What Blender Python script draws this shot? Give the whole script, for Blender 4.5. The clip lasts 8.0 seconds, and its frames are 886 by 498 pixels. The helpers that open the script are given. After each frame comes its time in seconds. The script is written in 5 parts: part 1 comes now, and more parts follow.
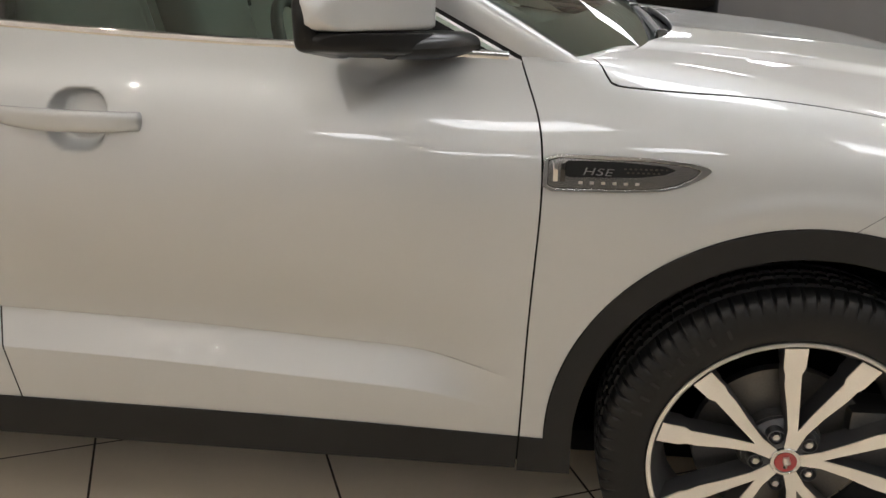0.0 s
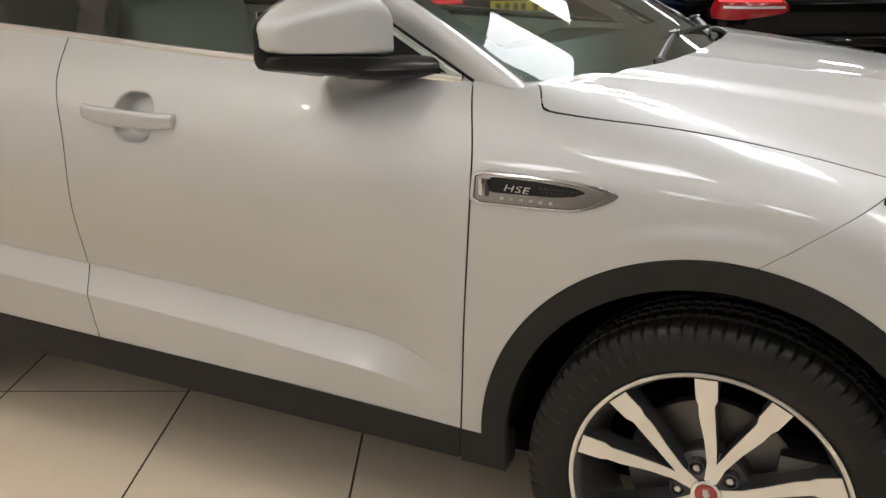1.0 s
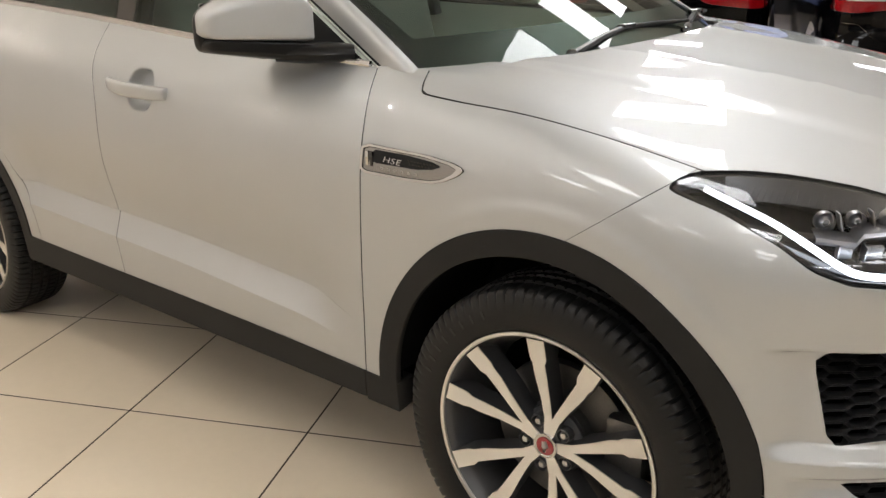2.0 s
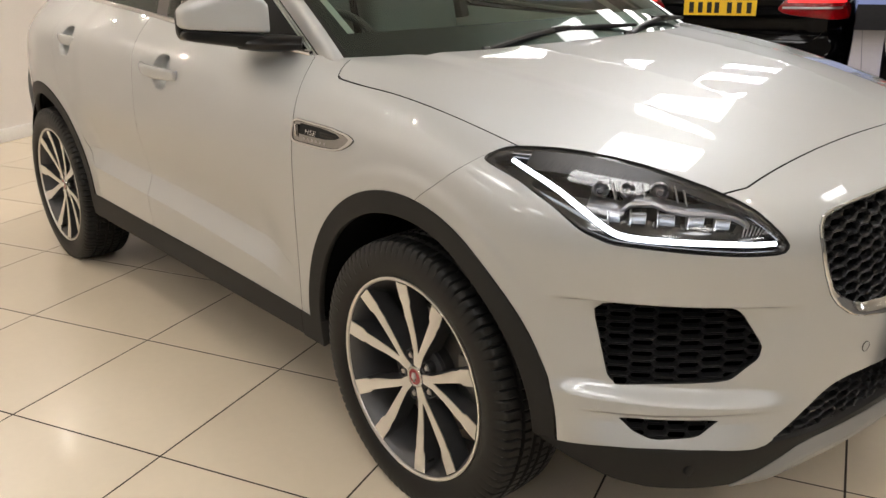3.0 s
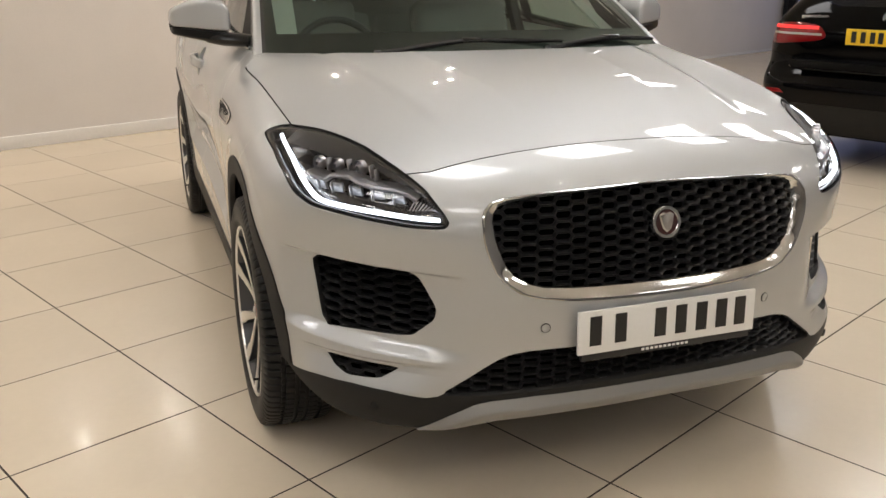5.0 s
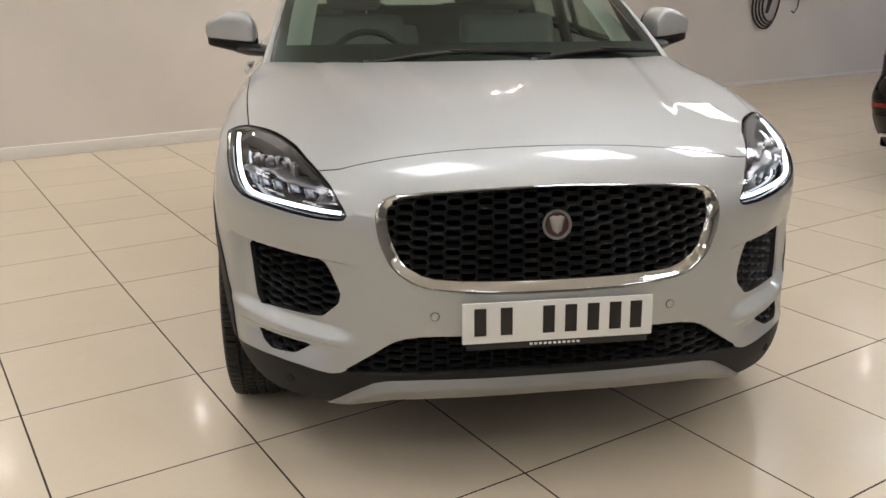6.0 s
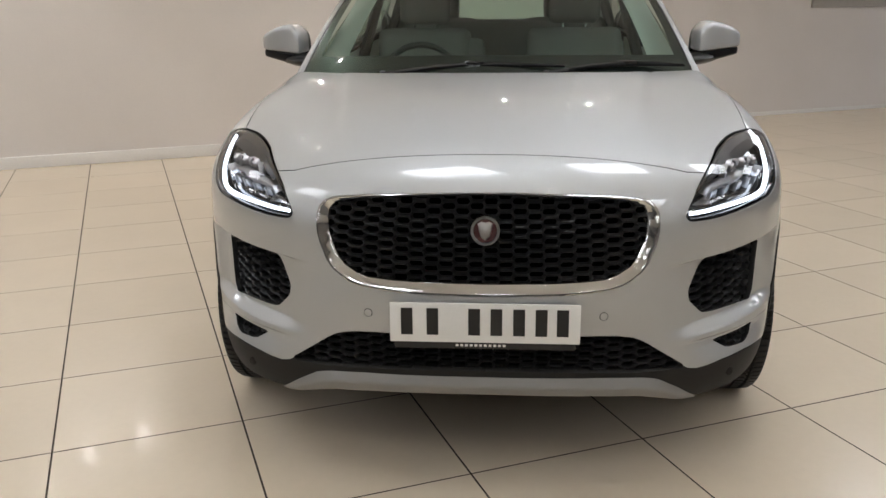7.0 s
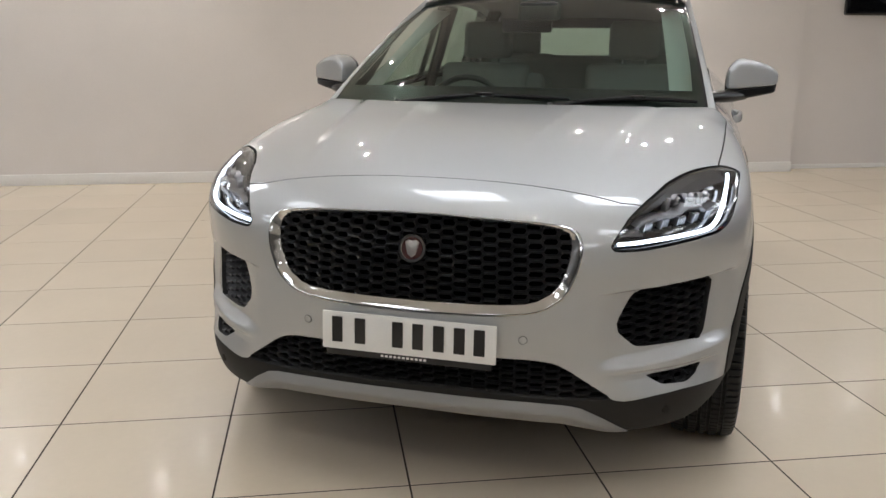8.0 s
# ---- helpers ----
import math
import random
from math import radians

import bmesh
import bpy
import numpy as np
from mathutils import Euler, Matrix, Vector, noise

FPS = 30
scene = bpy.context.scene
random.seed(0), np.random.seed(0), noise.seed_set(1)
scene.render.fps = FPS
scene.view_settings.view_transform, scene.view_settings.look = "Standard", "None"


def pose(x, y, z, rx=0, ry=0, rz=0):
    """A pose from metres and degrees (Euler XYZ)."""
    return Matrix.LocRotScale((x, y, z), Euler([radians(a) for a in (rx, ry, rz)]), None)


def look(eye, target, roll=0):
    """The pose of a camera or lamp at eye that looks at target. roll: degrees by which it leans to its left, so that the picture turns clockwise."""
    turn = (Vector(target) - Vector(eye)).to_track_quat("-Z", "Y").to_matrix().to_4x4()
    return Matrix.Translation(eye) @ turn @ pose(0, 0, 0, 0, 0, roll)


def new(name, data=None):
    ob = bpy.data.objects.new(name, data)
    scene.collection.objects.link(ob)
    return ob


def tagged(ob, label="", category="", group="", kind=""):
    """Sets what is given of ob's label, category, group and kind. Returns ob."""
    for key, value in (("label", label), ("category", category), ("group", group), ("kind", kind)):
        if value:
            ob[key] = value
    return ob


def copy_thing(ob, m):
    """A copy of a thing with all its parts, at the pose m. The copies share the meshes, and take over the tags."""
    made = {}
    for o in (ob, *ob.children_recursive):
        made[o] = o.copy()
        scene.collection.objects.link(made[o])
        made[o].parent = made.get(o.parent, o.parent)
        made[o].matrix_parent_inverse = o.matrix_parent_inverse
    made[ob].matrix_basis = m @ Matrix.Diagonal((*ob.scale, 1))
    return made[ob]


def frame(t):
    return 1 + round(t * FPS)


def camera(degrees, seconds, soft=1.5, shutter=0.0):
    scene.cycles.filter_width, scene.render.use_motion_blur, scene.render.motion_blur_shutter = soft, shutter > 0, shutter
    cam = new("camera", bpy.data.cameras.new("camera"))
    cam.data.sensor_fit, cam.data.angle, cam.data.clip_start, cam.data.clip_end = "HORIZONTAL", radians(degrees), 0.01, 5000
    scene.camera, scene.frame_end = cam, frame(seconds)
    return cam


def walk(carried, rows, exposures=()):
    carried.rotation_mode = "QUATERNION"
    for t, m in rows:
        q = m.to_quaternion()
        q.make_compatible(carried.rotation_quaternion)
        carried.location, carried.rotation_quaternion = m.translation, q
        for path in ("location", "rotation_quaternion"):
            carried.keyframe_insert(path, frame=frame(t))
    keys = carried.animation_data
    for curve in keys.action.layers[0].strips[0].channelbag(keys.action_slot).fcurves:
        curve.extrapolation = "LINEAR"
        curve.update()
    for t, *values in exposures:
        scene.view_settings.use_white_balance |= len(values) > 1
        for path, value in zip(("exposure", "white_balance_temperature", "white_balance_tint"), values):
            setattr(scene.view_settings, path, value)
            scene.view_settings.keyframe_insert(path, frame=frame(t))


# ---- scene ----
cam = camera(54.2, 8.0)

PATH = [
    (0, (-0.48, -2.459, 1.344), (-0.723, -0.605, 0.664), -0.2),
    (0.5, (-0.129, -2.471, 1.337), (-0.681, -0.682, 0.67), -0.2),
    (1, (0.178, -2.449, 1.382), (-0.646, -0.761, 0.733), -0.8),
    (1.2, (0.326, -2.446, 1.374), (-0.576, -0.802, 0.728), -0.7),
    (2.3, (1.045, -2.262, 1.41), (-0.229, -0.871, 0.745), -1.2),
    (2.5, (1.17, -2.237, 1.407), (-0.152, -0.886, 0.755), -1.0),
    (3, (1.579, -2.166, 1.406), (0.142, -0.938, 0.751), -0.8),
    (3.5, (1.864, -1.98, 1.393), (0.325, -0.876, 0.751), -0.5),
    (4, (2.123, -1.76, 1.412), (0.483, -0.806, 0.778), -0.2),
    (4.5, (2.423, -1.515, 1.404), (0.705, -0.706, 0.776), 0.1),
    (5, (2.627, -1.245, 1.4), (0.839, -0.59, 0.787), 0.4),
    (5.2, (2.683, -1.114, 1.394), (0.872, -0.527, 0.783), 0.4),
    (6.3, (3.084, -0.426, 1.425), (1.175, -0.278, 0.845), -0.3),
    (6.5, (3.108, -0.296, 1.411), (1.193, -0.229, 0.838), -0.3),
    (7, (3.135, 0.064, 1.414), (1.221, -0.087, 0.856), -0.6),
    (7.5, (3.17, 0.426, 1.387), (1.272, 0.063, 0.871), -0.4),
    (8, (3.131, 0.762, 1.386), (1.268, 0.213, 0.912), 0.2),
]
EXPOSURES = [(0, .50, 6400, 10), (1, .62, 6450, 10), (2.5, .60, 6600, 10), (4, .50, 6800, 11), (5, .40, 6700, 11), (6.5, .26, 6300, 10), (8, .18, 6100, 10)]
walk(cam, [(t, look(eye, target, roll)) for t, eye, target, roll in PATH], EXPOSURES)

# World and exposure: an enclosed showroom, lit by its ceiling panels and downlights, with more of both added as fill.
world = bpy.data.worlds.new("showroom_world")
world.use_nodes = True
scene.world = world
world.node_tree.nodes["Background"].inputs[0].default_value = (.9, .92, 1, 1)
world.node_tree.nodes["Background"].inputs[1].default_value = .05
PANEL_POWER = 7.6
SPOT_POWER = 1550.0
# Panels after (-3.6, -3.5) are unseen fill, added to brighten the room.
PANELS_AND_FILL = [(.12, -.37), (.12, 2.06), (.12, 3.28), (.12, 4.5), (.12, 5.72), (-1.8, 4.15), (-1.2, 5.4), (-1.65, -2.25), (-3.6, -3.5), (-1.65, -4.4), (.3, -2.25), (2.2, -2.25), (2.6, -4.4), (.4, -4.6),
          (2.6, .85), (2.6, 3.28), (5.0, 0.5), (-3.3, 8.5), (-3.3, 11.5), (5.0, -2.25), (5.0, -4.4), (5.0, 3.0), (5.0, 5.5), (5.0, 8.2), (5.0, 10.6), (2.6, 5.72), (2.6, 8.2), (2.6, 10.6), (.12, 8.2), (.12, 10.6), (.4, -5.9), (2.6, -5.9), (-3.6, -5.6)]
# First and last four spots are added, brightening the wall and front floor.
SPOTS_AND_FILL = [(-5.25, -3.65), (-5.25, -1.9), (-5.3, -4.1), (-5.3, -5.2), (-2.9, 2.45), (-5.4, -1.4), (-5.4, .36), (-5.4, 2.1), (-5.4, 1.2), (-5.55, 4.55), (-5.55, 5.5), (-2.66, -.7), (-2.05, -.7), (-4.6, -2.2), (-4.9, 1.1), (-5.0, 3.1), (-2.5, 7.06), (-2.4, 9.3), (-3.0, 1.4), (-2.35, 1.8), (-4.5, 2.5), (1.4, -.2), (2.9, -1.5), (3.2, .9), (2.0, -3.4), (3.6, -.3)]


# ---- materials ----
def rgb(r, g, b):
    return (r, g, b, 1)


def mat(name, color, rough=.5, metal=0.0, grain=0.0, size=30.0, bump=0.0, stain=0.0, stain_size=2.0, coat=0.0, spec=.5, per_piece=0.0, gloss_wear=0.0, coat_rough=.02, laid=False):
    """A surface with fine grain, broad stains, relief and wear in its gloss. laid: patterned across the place, not piece by piece."""
    m = bpy.data.materials.new(name)
    m.use_nodes = True
    n, l = m.node_tree.nodes, m.node_tree.links
    b = n["Principled BSDF"]
    b.inputs["Base Color"].default_value = rgb(*color)
    b.inputs["Roughness"].default_value, b.inputs["Metallic"].default_value = rough, metal
    b.inputs["Coat Weight"].default_value, b.inputs["Coat Roughness"].default_value = coat, coat_rough
    b.inputs["Specular IOR Level"].default_value = spec
    where = n.new("ShaderNodeNewGeometry").outputs["Position"] if laid else n.new("ShaderNodeTexCoord").outputs["Object"]
    def cloud(scale, detail=4.0):
        t = n.new("ShaderNodeTexNoise")
        t.inputs["Scale"].default_value, t.inputs["Detail"].default_value = scale, detail
        l.new(where, t.inputs["Vector"])
        return t.outputs["Fac"]
    def spread(source, lo, hi):
        r = n.new("ShaderNodeMapRange")
        r.inputs["From Min"].default_value, r.inputs["From Max"].default_value = .3, .7
        r.inputs["To Min"].default_value, r.inputs["To Max"].default_value = lo, hi
        l.new(source, r.inputs["Value"])
        return r.outputs["Result"]
    value = None
    terms = []
    if grain:
        terms.append(spread(cloud(size), 1 - grain, 1 + grain))
    if stain:
        terms.append(spread(cloud(stain_size, 5), 1 - stain, 1 + stain))
    if per_piece:
        r = n.new("ShaderNodeMapRange")
        r.inputs["To Min"].default_value, r.inputs["To Max"].default_value = 1 - per_piece, 1 + per_piece
        l.new(n.new("ShaderNodeObjectInfo").outputs["Random"], r.inputs["Value"])
        terms.append(r.outputs["Result"])
    for term in terms:
        if value is None:
            value = term
        else:
            k = n.new("ShaderNodeMath")
            k.operation = "MULTIPLY"
            l.new(value, k.inputs[0]), l.new(term, k.inputs[1])
            value = k.outputs[0]
    if value is not None:
        k = n.new("ShaderNodeVectorMath")
        k.operation = "SCALE"
        k.inputs[0].default_value = color
        l.new(value, k.inputs["Scale"])
        l.new(k.outputs[0], b.inputs["Base Color"])
    if gloss_wear:
        l.new(spread(cloud(stain_size * 3, 6), rough * (1 - gloss_wear), rough * (1 + gloss_wear)), b.inputs["Roughness"])
    if bump:
        k = n.new("ShaderNodeBump")
        k.inputs["Strength"].default_value, k.inputs["Distance"].default_value = 1, bump
        l.new(cloud(size, 6), k.inputs["Height"])
        l.new(k.outputs[0], b.inputs["Normal"])
    return m


def glow(name, color, power):
    m = bpy.data.materials.new(name)
    m.use_nodes = True
    b = m.node_tree.nodes["Principled BSDF"]
    b.inputs["Base Color"].default_value = rgb(*color)
    b.inputs["Emission Color"].default_value, b.inputs["Emission Strength"].default_value = rgb(*color), power
    return m


def pane(name, tint, gloss=.02, base=.055):
    """Thin glass: tinted clear view, with gloss that rises towards grazing."""
    m = bpy.data.materials.new(name)
    m.use_nodes = True
    n, l = m.node_tree.nodes, m.node_tree.links
    n.remove(n["Principled BSDF"])
    clear, shine, mix, f = n.new("ShaderNodeBsdfTransparent"), n.new("ShaderNodeBsdfGlossy"), n.new("ShaderNodeMixShader"), n.new("ShaderNodeLayerWeight")
    steep, rise = n.new("ShaderNodeMath"), n.new("ShaderNodeMath")
    steep.operation, rise.operation = "POWER", "MULTIPLY_ADD"
    steep.inputs[1].default_value, rise.inputs[1].default_value, rise.inputs[2].default_value = 5, .9, base
    clear.inputs["Color"].default_value, shine.inputs["Roughness"].default_value = rgb(*tint), gloss
    l.new(f.outputs["Facing"], steep.inputs[0]), l.new(steep.outputs[0], rise.inputs[0])
    l.new(rise.outputs[0], mix.inputs[0]), l.new(clear.outputs[0], mix.inputs[1]), l.new(shine.outputs[0], mix.inputs[2])
    l.new(mix.outputs[0], n["Material Output"].inputs[0])
    return m


PAINT = mat("silver_paint", (.495, .508, .514), .56, .78, .05, 1600, 0, .012, 3, coat=1)
PAINT_PLASTIC = mat("silver_plastic", (.27, .265, .258), .42, .35, .02, 400)
CLADDING = mat("grey_cladding", (.0105, .0102, .0098), .6, 0, .12, 600, .0002, .1, 6, spec=.3)
BLACK = mat("black_liner_and_shade", (.002, .002, .002), .9, 0, .2, 60, spec=.1)
MIRROR_BLACK = mat("satin_black_plastic", (.006, .006, .006), .3, 0, .08, 300, spec=.3)
GRILLE_BLACK = mat("satin_black_mesh", (.011, .011, .012), .36, 0, .1, 300, spec=.5)
GLOSS_BLACK = mat("gloss_black", (.006, .006, .007), .12, 0, .05, 200, coat=1)
# Seal rubber; also colours turned-in panel edges dark, as shade in the gaps.
SEAL_AND_SHADE = mat("rubber_seal_and_gap_shade", (.007, .007, .007), .6, 0, .1, 300, spec=.25)
RUBBER = mat("tyre_rubber", (.0058, .0057, .0056), .5, 0, .18, 220, .0003, .15, 9, spec=.3)
RUBBER_MARK = mat("tyre_marking", (.005, .005, .005), .5, 0, .1, 220)
MACHINED = mat("machined_alloy", (.74, .73, .71), .30, 1, .05, 700)
ALLOY_DARK = mat("dark_alloy", (.085, .085, .088), .38, .6, .05, 500)
CHROME = mat("chrome", (.66, .665, .67), .08, 1, .01, 300)
CHROME_SATIN = mat("satin_chrome", (.50, .49, .48), .30, 1, .02, 300)
STEEL = mat("brushed_steel", (.13, .127, .123), .4, .9, .08, 200)
RED_BADGE = mat("red_enamel", (.30, .022, .026), .3, 0, .1, 200, coat=.5)
DARK_BADGE = mat("dark_red_enamel", (.045, .010, .010), .3, 0, .1, 200, coat=1)
GLASS = pane("tinted_glass", (.60, .71, .65))
GLASS_SIDE = pane("side_glass", (.58, .70, .63))
GLASS_DARK = pane("privacy_glass", (.10, .11, .11))
LAMP_GLASS = pane("lamp_lens", (.92, .93, .95))
DAYLIGHT = glow("running_light", (.84, .91, 1), 4)
LAMP_CHROME = mat("lamp_reflector", (.46, .46, .48), .30, 1, .05, 90)
VENT_METAL = mat("dark_satin_metal", (.34, .335, .33), .2, 1, .02, 300)
LAMP_PALE = mat("pale_lamp_block", (.22, .225, .24), .32, .5, .1, 120, coat=.6)
LAMP_VISOR = mat("smoked_lamp_visor", (.020, .019, .019), .32, 0, .06, 200, spec=.4)
LAMP_GREY = mat("lamp_trim_grey", (.06, .055, .058), .4, .1, .06, 200)
PLATE_WHITE = mat("plate_white", (.78, .78, .76), .3, 0, .02, 300, coat=.4)
PLATE_YELLOW = mat("plate_yellow", (.78, .50, .02), .3, 0, .02, 300, coat=.4)
INK = mat("plate_black_ink", (.01, .01, .01), .4, 0, .1, 200)
LEATHER = mat("pale_leather", (.17, .172, .16), .5, 0, .04, 260, .0003, .05, 5)
DASH = mat("dark_dash", (.042, .041, .038), .6, 0, .1, 400, .0003, .1, 4)
TRIM_PALE = mat("pale_trim", (.72, .73, .68), .6, 0, .05, 300)
CABIN_CLOTH = mat("headliner_cloth", (.30, .30, .28), .85, 0, .06, 400, .0003)
TILE = mat("cream_floor_tile", (.74, .64, .50), .26, 0, .010, 30, .00002, .02, 2.3, spec=.5, per_piece=.03, coat=.12, coat_rough=.10, laid=True)
GROUT = mat("brown_grout", (.034, .020, .012), .8, 0, .2, 80)
WALL = mat("white_wall_paint", (.81, .765, .73), .6, 0, .012, 90, .0003, .035, 1.1)
SKIRTING = mat("white_skirting", (.90, .88, .85), .4, 0, .02, 60)
CEILING = mat("ceiling_tile", (.84, .83, .81), .9, 0, .05, 120, .0006)
CEILING_GRID = mat("ceiling_grid", (.74, .73, .72), .5, 0, .02, 50)
# Unseen walls: grey set dark to put contrast into the car's reflections.
UNSEEN_WALL_MID = mat("unseen_wall_mid_grey", (.28, .275, .27), .5, 0, .03, 60, .0003, .06, 1)
UNSEEN_WALL_DARK = mat("unseen_wall_dark_grey", (.17, .168, .165), .5, 0, .03, 60, .0003, .06, 1)
DARK_WALL = mat("dark_wall", (.035, .035, .038), .6, 0, .1, 20, 0, .1, 1)
PANEL_GLOW = glow("panel_diffuser", (.98, .985, 1), PANEL_POWER)
SPOT_GLOW = glow("spot_lens", (1, .94, .86), SPOT_POWER)
BLACK_PAINT = mat("black_car_paint", (.0012, .0012, .0014), .07, .0, .1, 500, spec=.16)
TAIL_RED = mat("red_tail_lens", (.20, .002, .004), .12, 0, .15, 40, coat=.6)
TAIL_GLOW = glow("lit_tail_lamp", (1, .03, .035), .45)
BLUE_GLASS = glow("blue_lit_pane", (.18, .22, .42), .55)
CABLE = mat("black_cable", (.02, .02, .02), .5, 0, .1, 100)


# ---- shape of the car ----
def spline(*pts):
    """Natural cubic through (u, v) pairs, straight beyond the ends."""
    u, v = np.array(pts, float).T
    n, h = len(u), np.diff(u)
    m = np.eye(n)
    r = np.zeros(n)
    for i in range(1, n - 1):
        m[i, i - 1:i + 2] = h[i - 1], 2 * (h[i - 1] + h[i]), h[i]
        r[i] = 6 * ((v[i + 1] - v[i]) / h[i] - (v[i] - v[i - 1]) / h[i - 1])
    k = np.linalg.solve(m, r)
    def at(q):
        q = np.asarray(q, float)
        c = np.clip(q, u[0], u[-1])
        i = np.clip(np.searchsorted(u, c) - 1, 0, n - 2)
        a, b, w = u[i + 1] - c, c - u[i], h[i]
        s = (k[i] * a**3 + k[i + 1] * b**3) / (6 * w) + (v[i] / w - k[i] * w / 6) * a + (v[i + 1] / w - k[i + 1] * w / 6) * b
        lo = (v[1] - v[0]) / h[0] - h[0] * k[1] / 6
        hi = (v[-1] - v[-2]) / h[-1] + h[-1] * k[-2] / 6
        return s + np.minimum(q - u[0], 0) * lo + np.maximum(q - u[-1], 0) * hi
    return at


def ease(a, b, q):
    t = np.clip((q - a) / (b - a), 0, 1)
    return t * t * t * (t * (6 * t - 15) + 10)


# The car's skin: side profile, nose profile and bonnet, x ahead of the front axle, z up from the floor.
NOSE = spline((.12, .72), (.25, .82), (.35, .862), (.5, .885), (.62, .888), (.72, .878), (.82, .853), (.9, .822), (1.0, .77), (1.2, .64))
SQUARE = spline((.2, 2.9), (.37, 3.05), (.45, 2.78), (.55, 2.6), (.7, 2.55), (.82, 2.8), (.95, 2.9))
HALF = spline((.2, .905), (.35, .925), (.5, .932), (.65, .938), (.8, .943), (.9, .942), (.98, .927), (1.06, .883), (1.13, .81), (1.25, .68))
RIDGE = spline((-.55, 1.145), (-.3, 1.140), (0, 1.115), (.4, 1.062), (.69, .982), (.85, .92))
FALL = spline((-.5, .012), (0, .049), (.3, .088), (.7, .115))
DENT = spline((-2.4, .63), (-1.64, .598), (-1.18, .58), (-.85, .562), (-.69, .548), (-.55, .515))

HANDLES = ((-1.405, 1.016), (-2.345, 1.062))


def half_width(x, z):
    rise = .045 * np.clip((-.6 - x) / 1.2, 0, 1.2) * ease(.85, 1.1, z)
    w = HALF(z - rise)
    w = w + .014 * np.exp(-((x + 2.68) / .55)**2 - ((z - .95) / .28)**2)
    w = w - .010 * np.exp(-((x + 1.35) / .55)**2) * ease(.35, .6, z)
    depth = .036 * ease(-.50, -.80, x) * ease(-2.28, -2.10, x)
    r, way = np.hypot(x + .008, z - .385), np.degrees(np.arctan2(z - .385, x + .008))
    w = w + .005 * ease(.545, .500, r) * ease(-.42, -.12, x) * ease(.45, .6, z) * ease(20, 60, way)
    w = w + .034 * ease(.82, .44, r) * ease(80, 28, way) * ease(-16, 26, way)
    for hx, hz in HANDLES:
        w = w - .040 * ease(1.0, .62, (np.abs((x - hx - .015) / .066)**2.6 + np.abs((z - hz + .004) / .063)**2.6)**(1 / 2.6))
    over = z - DENT(x)
    return w - depth * np.where(over > 0, np.exp(-(over / .14)**2) - .17 * ease(0, .004, over), 1 - np.clip(-over / .078, 0, 1)**1.1)


def bonnet_height(x, y):
    y = np.abs(y)
    dome = .010 * ease(.035, -.035, y - (.62 - .16 * (x + .45))) * ease(.75, .1, x)
    dome = dome + .0032 * np.exp(-np.abs(y - (.29 - .13 * x)) / .06) * ease(.68, .3, x) * ease(-.5, -.2, x)
    return RIDGE(x) - FALL(x) * (y / .85)**2.3 + dome - .006


def skin(x, y, z):
    """Below zero inside the body, about the metres to its surface."""
    y = np.abs(y)
    p = np.where(x > 0, SQUARE(z), 3.2)
    ahead = np.where(x > 0, x / NOSE(z), np.maximum(-2.35 - x, 0) / 1.16)
    angle = np.degrees(np.arctan2(y, np.maximum(x, 1e-3)))
    lip = .70 + .0007 * (angle - 45)
    ledge = .472 + .0009 * (angle - 38)
    ramp = np.clip((z - ledge) / .032, 0, 1)
    scoop = .026 * ease(30, 42, angle) * ease(66, 58, angle) * ease(lip + .008, lip - .010, z) * ramp * (.4 + .6 * ramp * (3 - 2 * ramp))
    shelf = .013 * ease(33, 43, angle) * ease(62, 56, angle) * ease(.467, .449, z) * np.clip((z - .384) / .05, 0, 1)
    wall = ((ahead**p + (y / half_width(x, z))**p)**(1 / p) - 1) * .88 + np.where(x > .2, scoop + shelf, 0)
    top = (z - bonnet_height(x, y)) * .95 - ease(-.5, -.62, x)
    soft = .02 + .11 * ease(-.52, -.2, x)
    gap = np.clip(soft - np.abs(wall - top), 0, 1) / soft
    return np.maximum(wall, top) + gap**3 * soft / 6


def root(at, lo, hi, rounds=34):
    """Where at(q), rising from inside to outside, crosses zero between lo and hi."""
    for _ in range(rounds):
        mid = (lo + hi) / 2
        inside = at(mid) < 0
        lo, hi = np.where(inside, mid, lo), np.where(inside, hi, mid)
    return (lo + hi) / 2


def side_chart(solid, sign=-1):
    """u along the car, v up."""
    def at(u, v):
        return np.stack([u, sign * root(lambda q: solid(u, q, v), np.zeros_like(u) + .1, np.zeros_like(u) + 1.2), v], -1)
    return at


def door_chart(solid, sign=-1):
    """As the side chart, its rows bent to follow the pressed line low on the doors, v = .58."""
    def at(u, v):
        return side_chart(solid, sign)(u, v + (DENT(u) - .58) * np.clip(np.minimum((v - .37) / .11, (.95 - v) / .27), 0, 1))
    return at


def top_chart(solid):
    """u along the car, v across it."""
    def at(u, v):
        return np.stack([u, v, root(lambda q: solid(u, v, q), np.zeros_like(u) + .5, np.zeros_like(u) + 1.9)], -1)
    return at


def front_chart(solid):
    """u degrees round the nose from straight ahead, v up."""
    def at(u, v):
        c, s = np.cos(np.radians(u)), np.sin(np.radians(u))
        r = root(lambda q: solid(q * c, q * s, v), np.zeros_like(u) + .2, np.zeros_like(u) + 1.4)
        return np.stack([r * c, r * s, v], -1)
    return at


def end_chart(solid, lo, hi):
    """u across the car, v up; from lo inside to hi outside along it."""
    def at(u, v):
        return np.stack([root(lambda q: solid(q, u, v), np.zeros_like(u) + lo, np.zeros_like(u) + hi), u, v], -1)
    return at


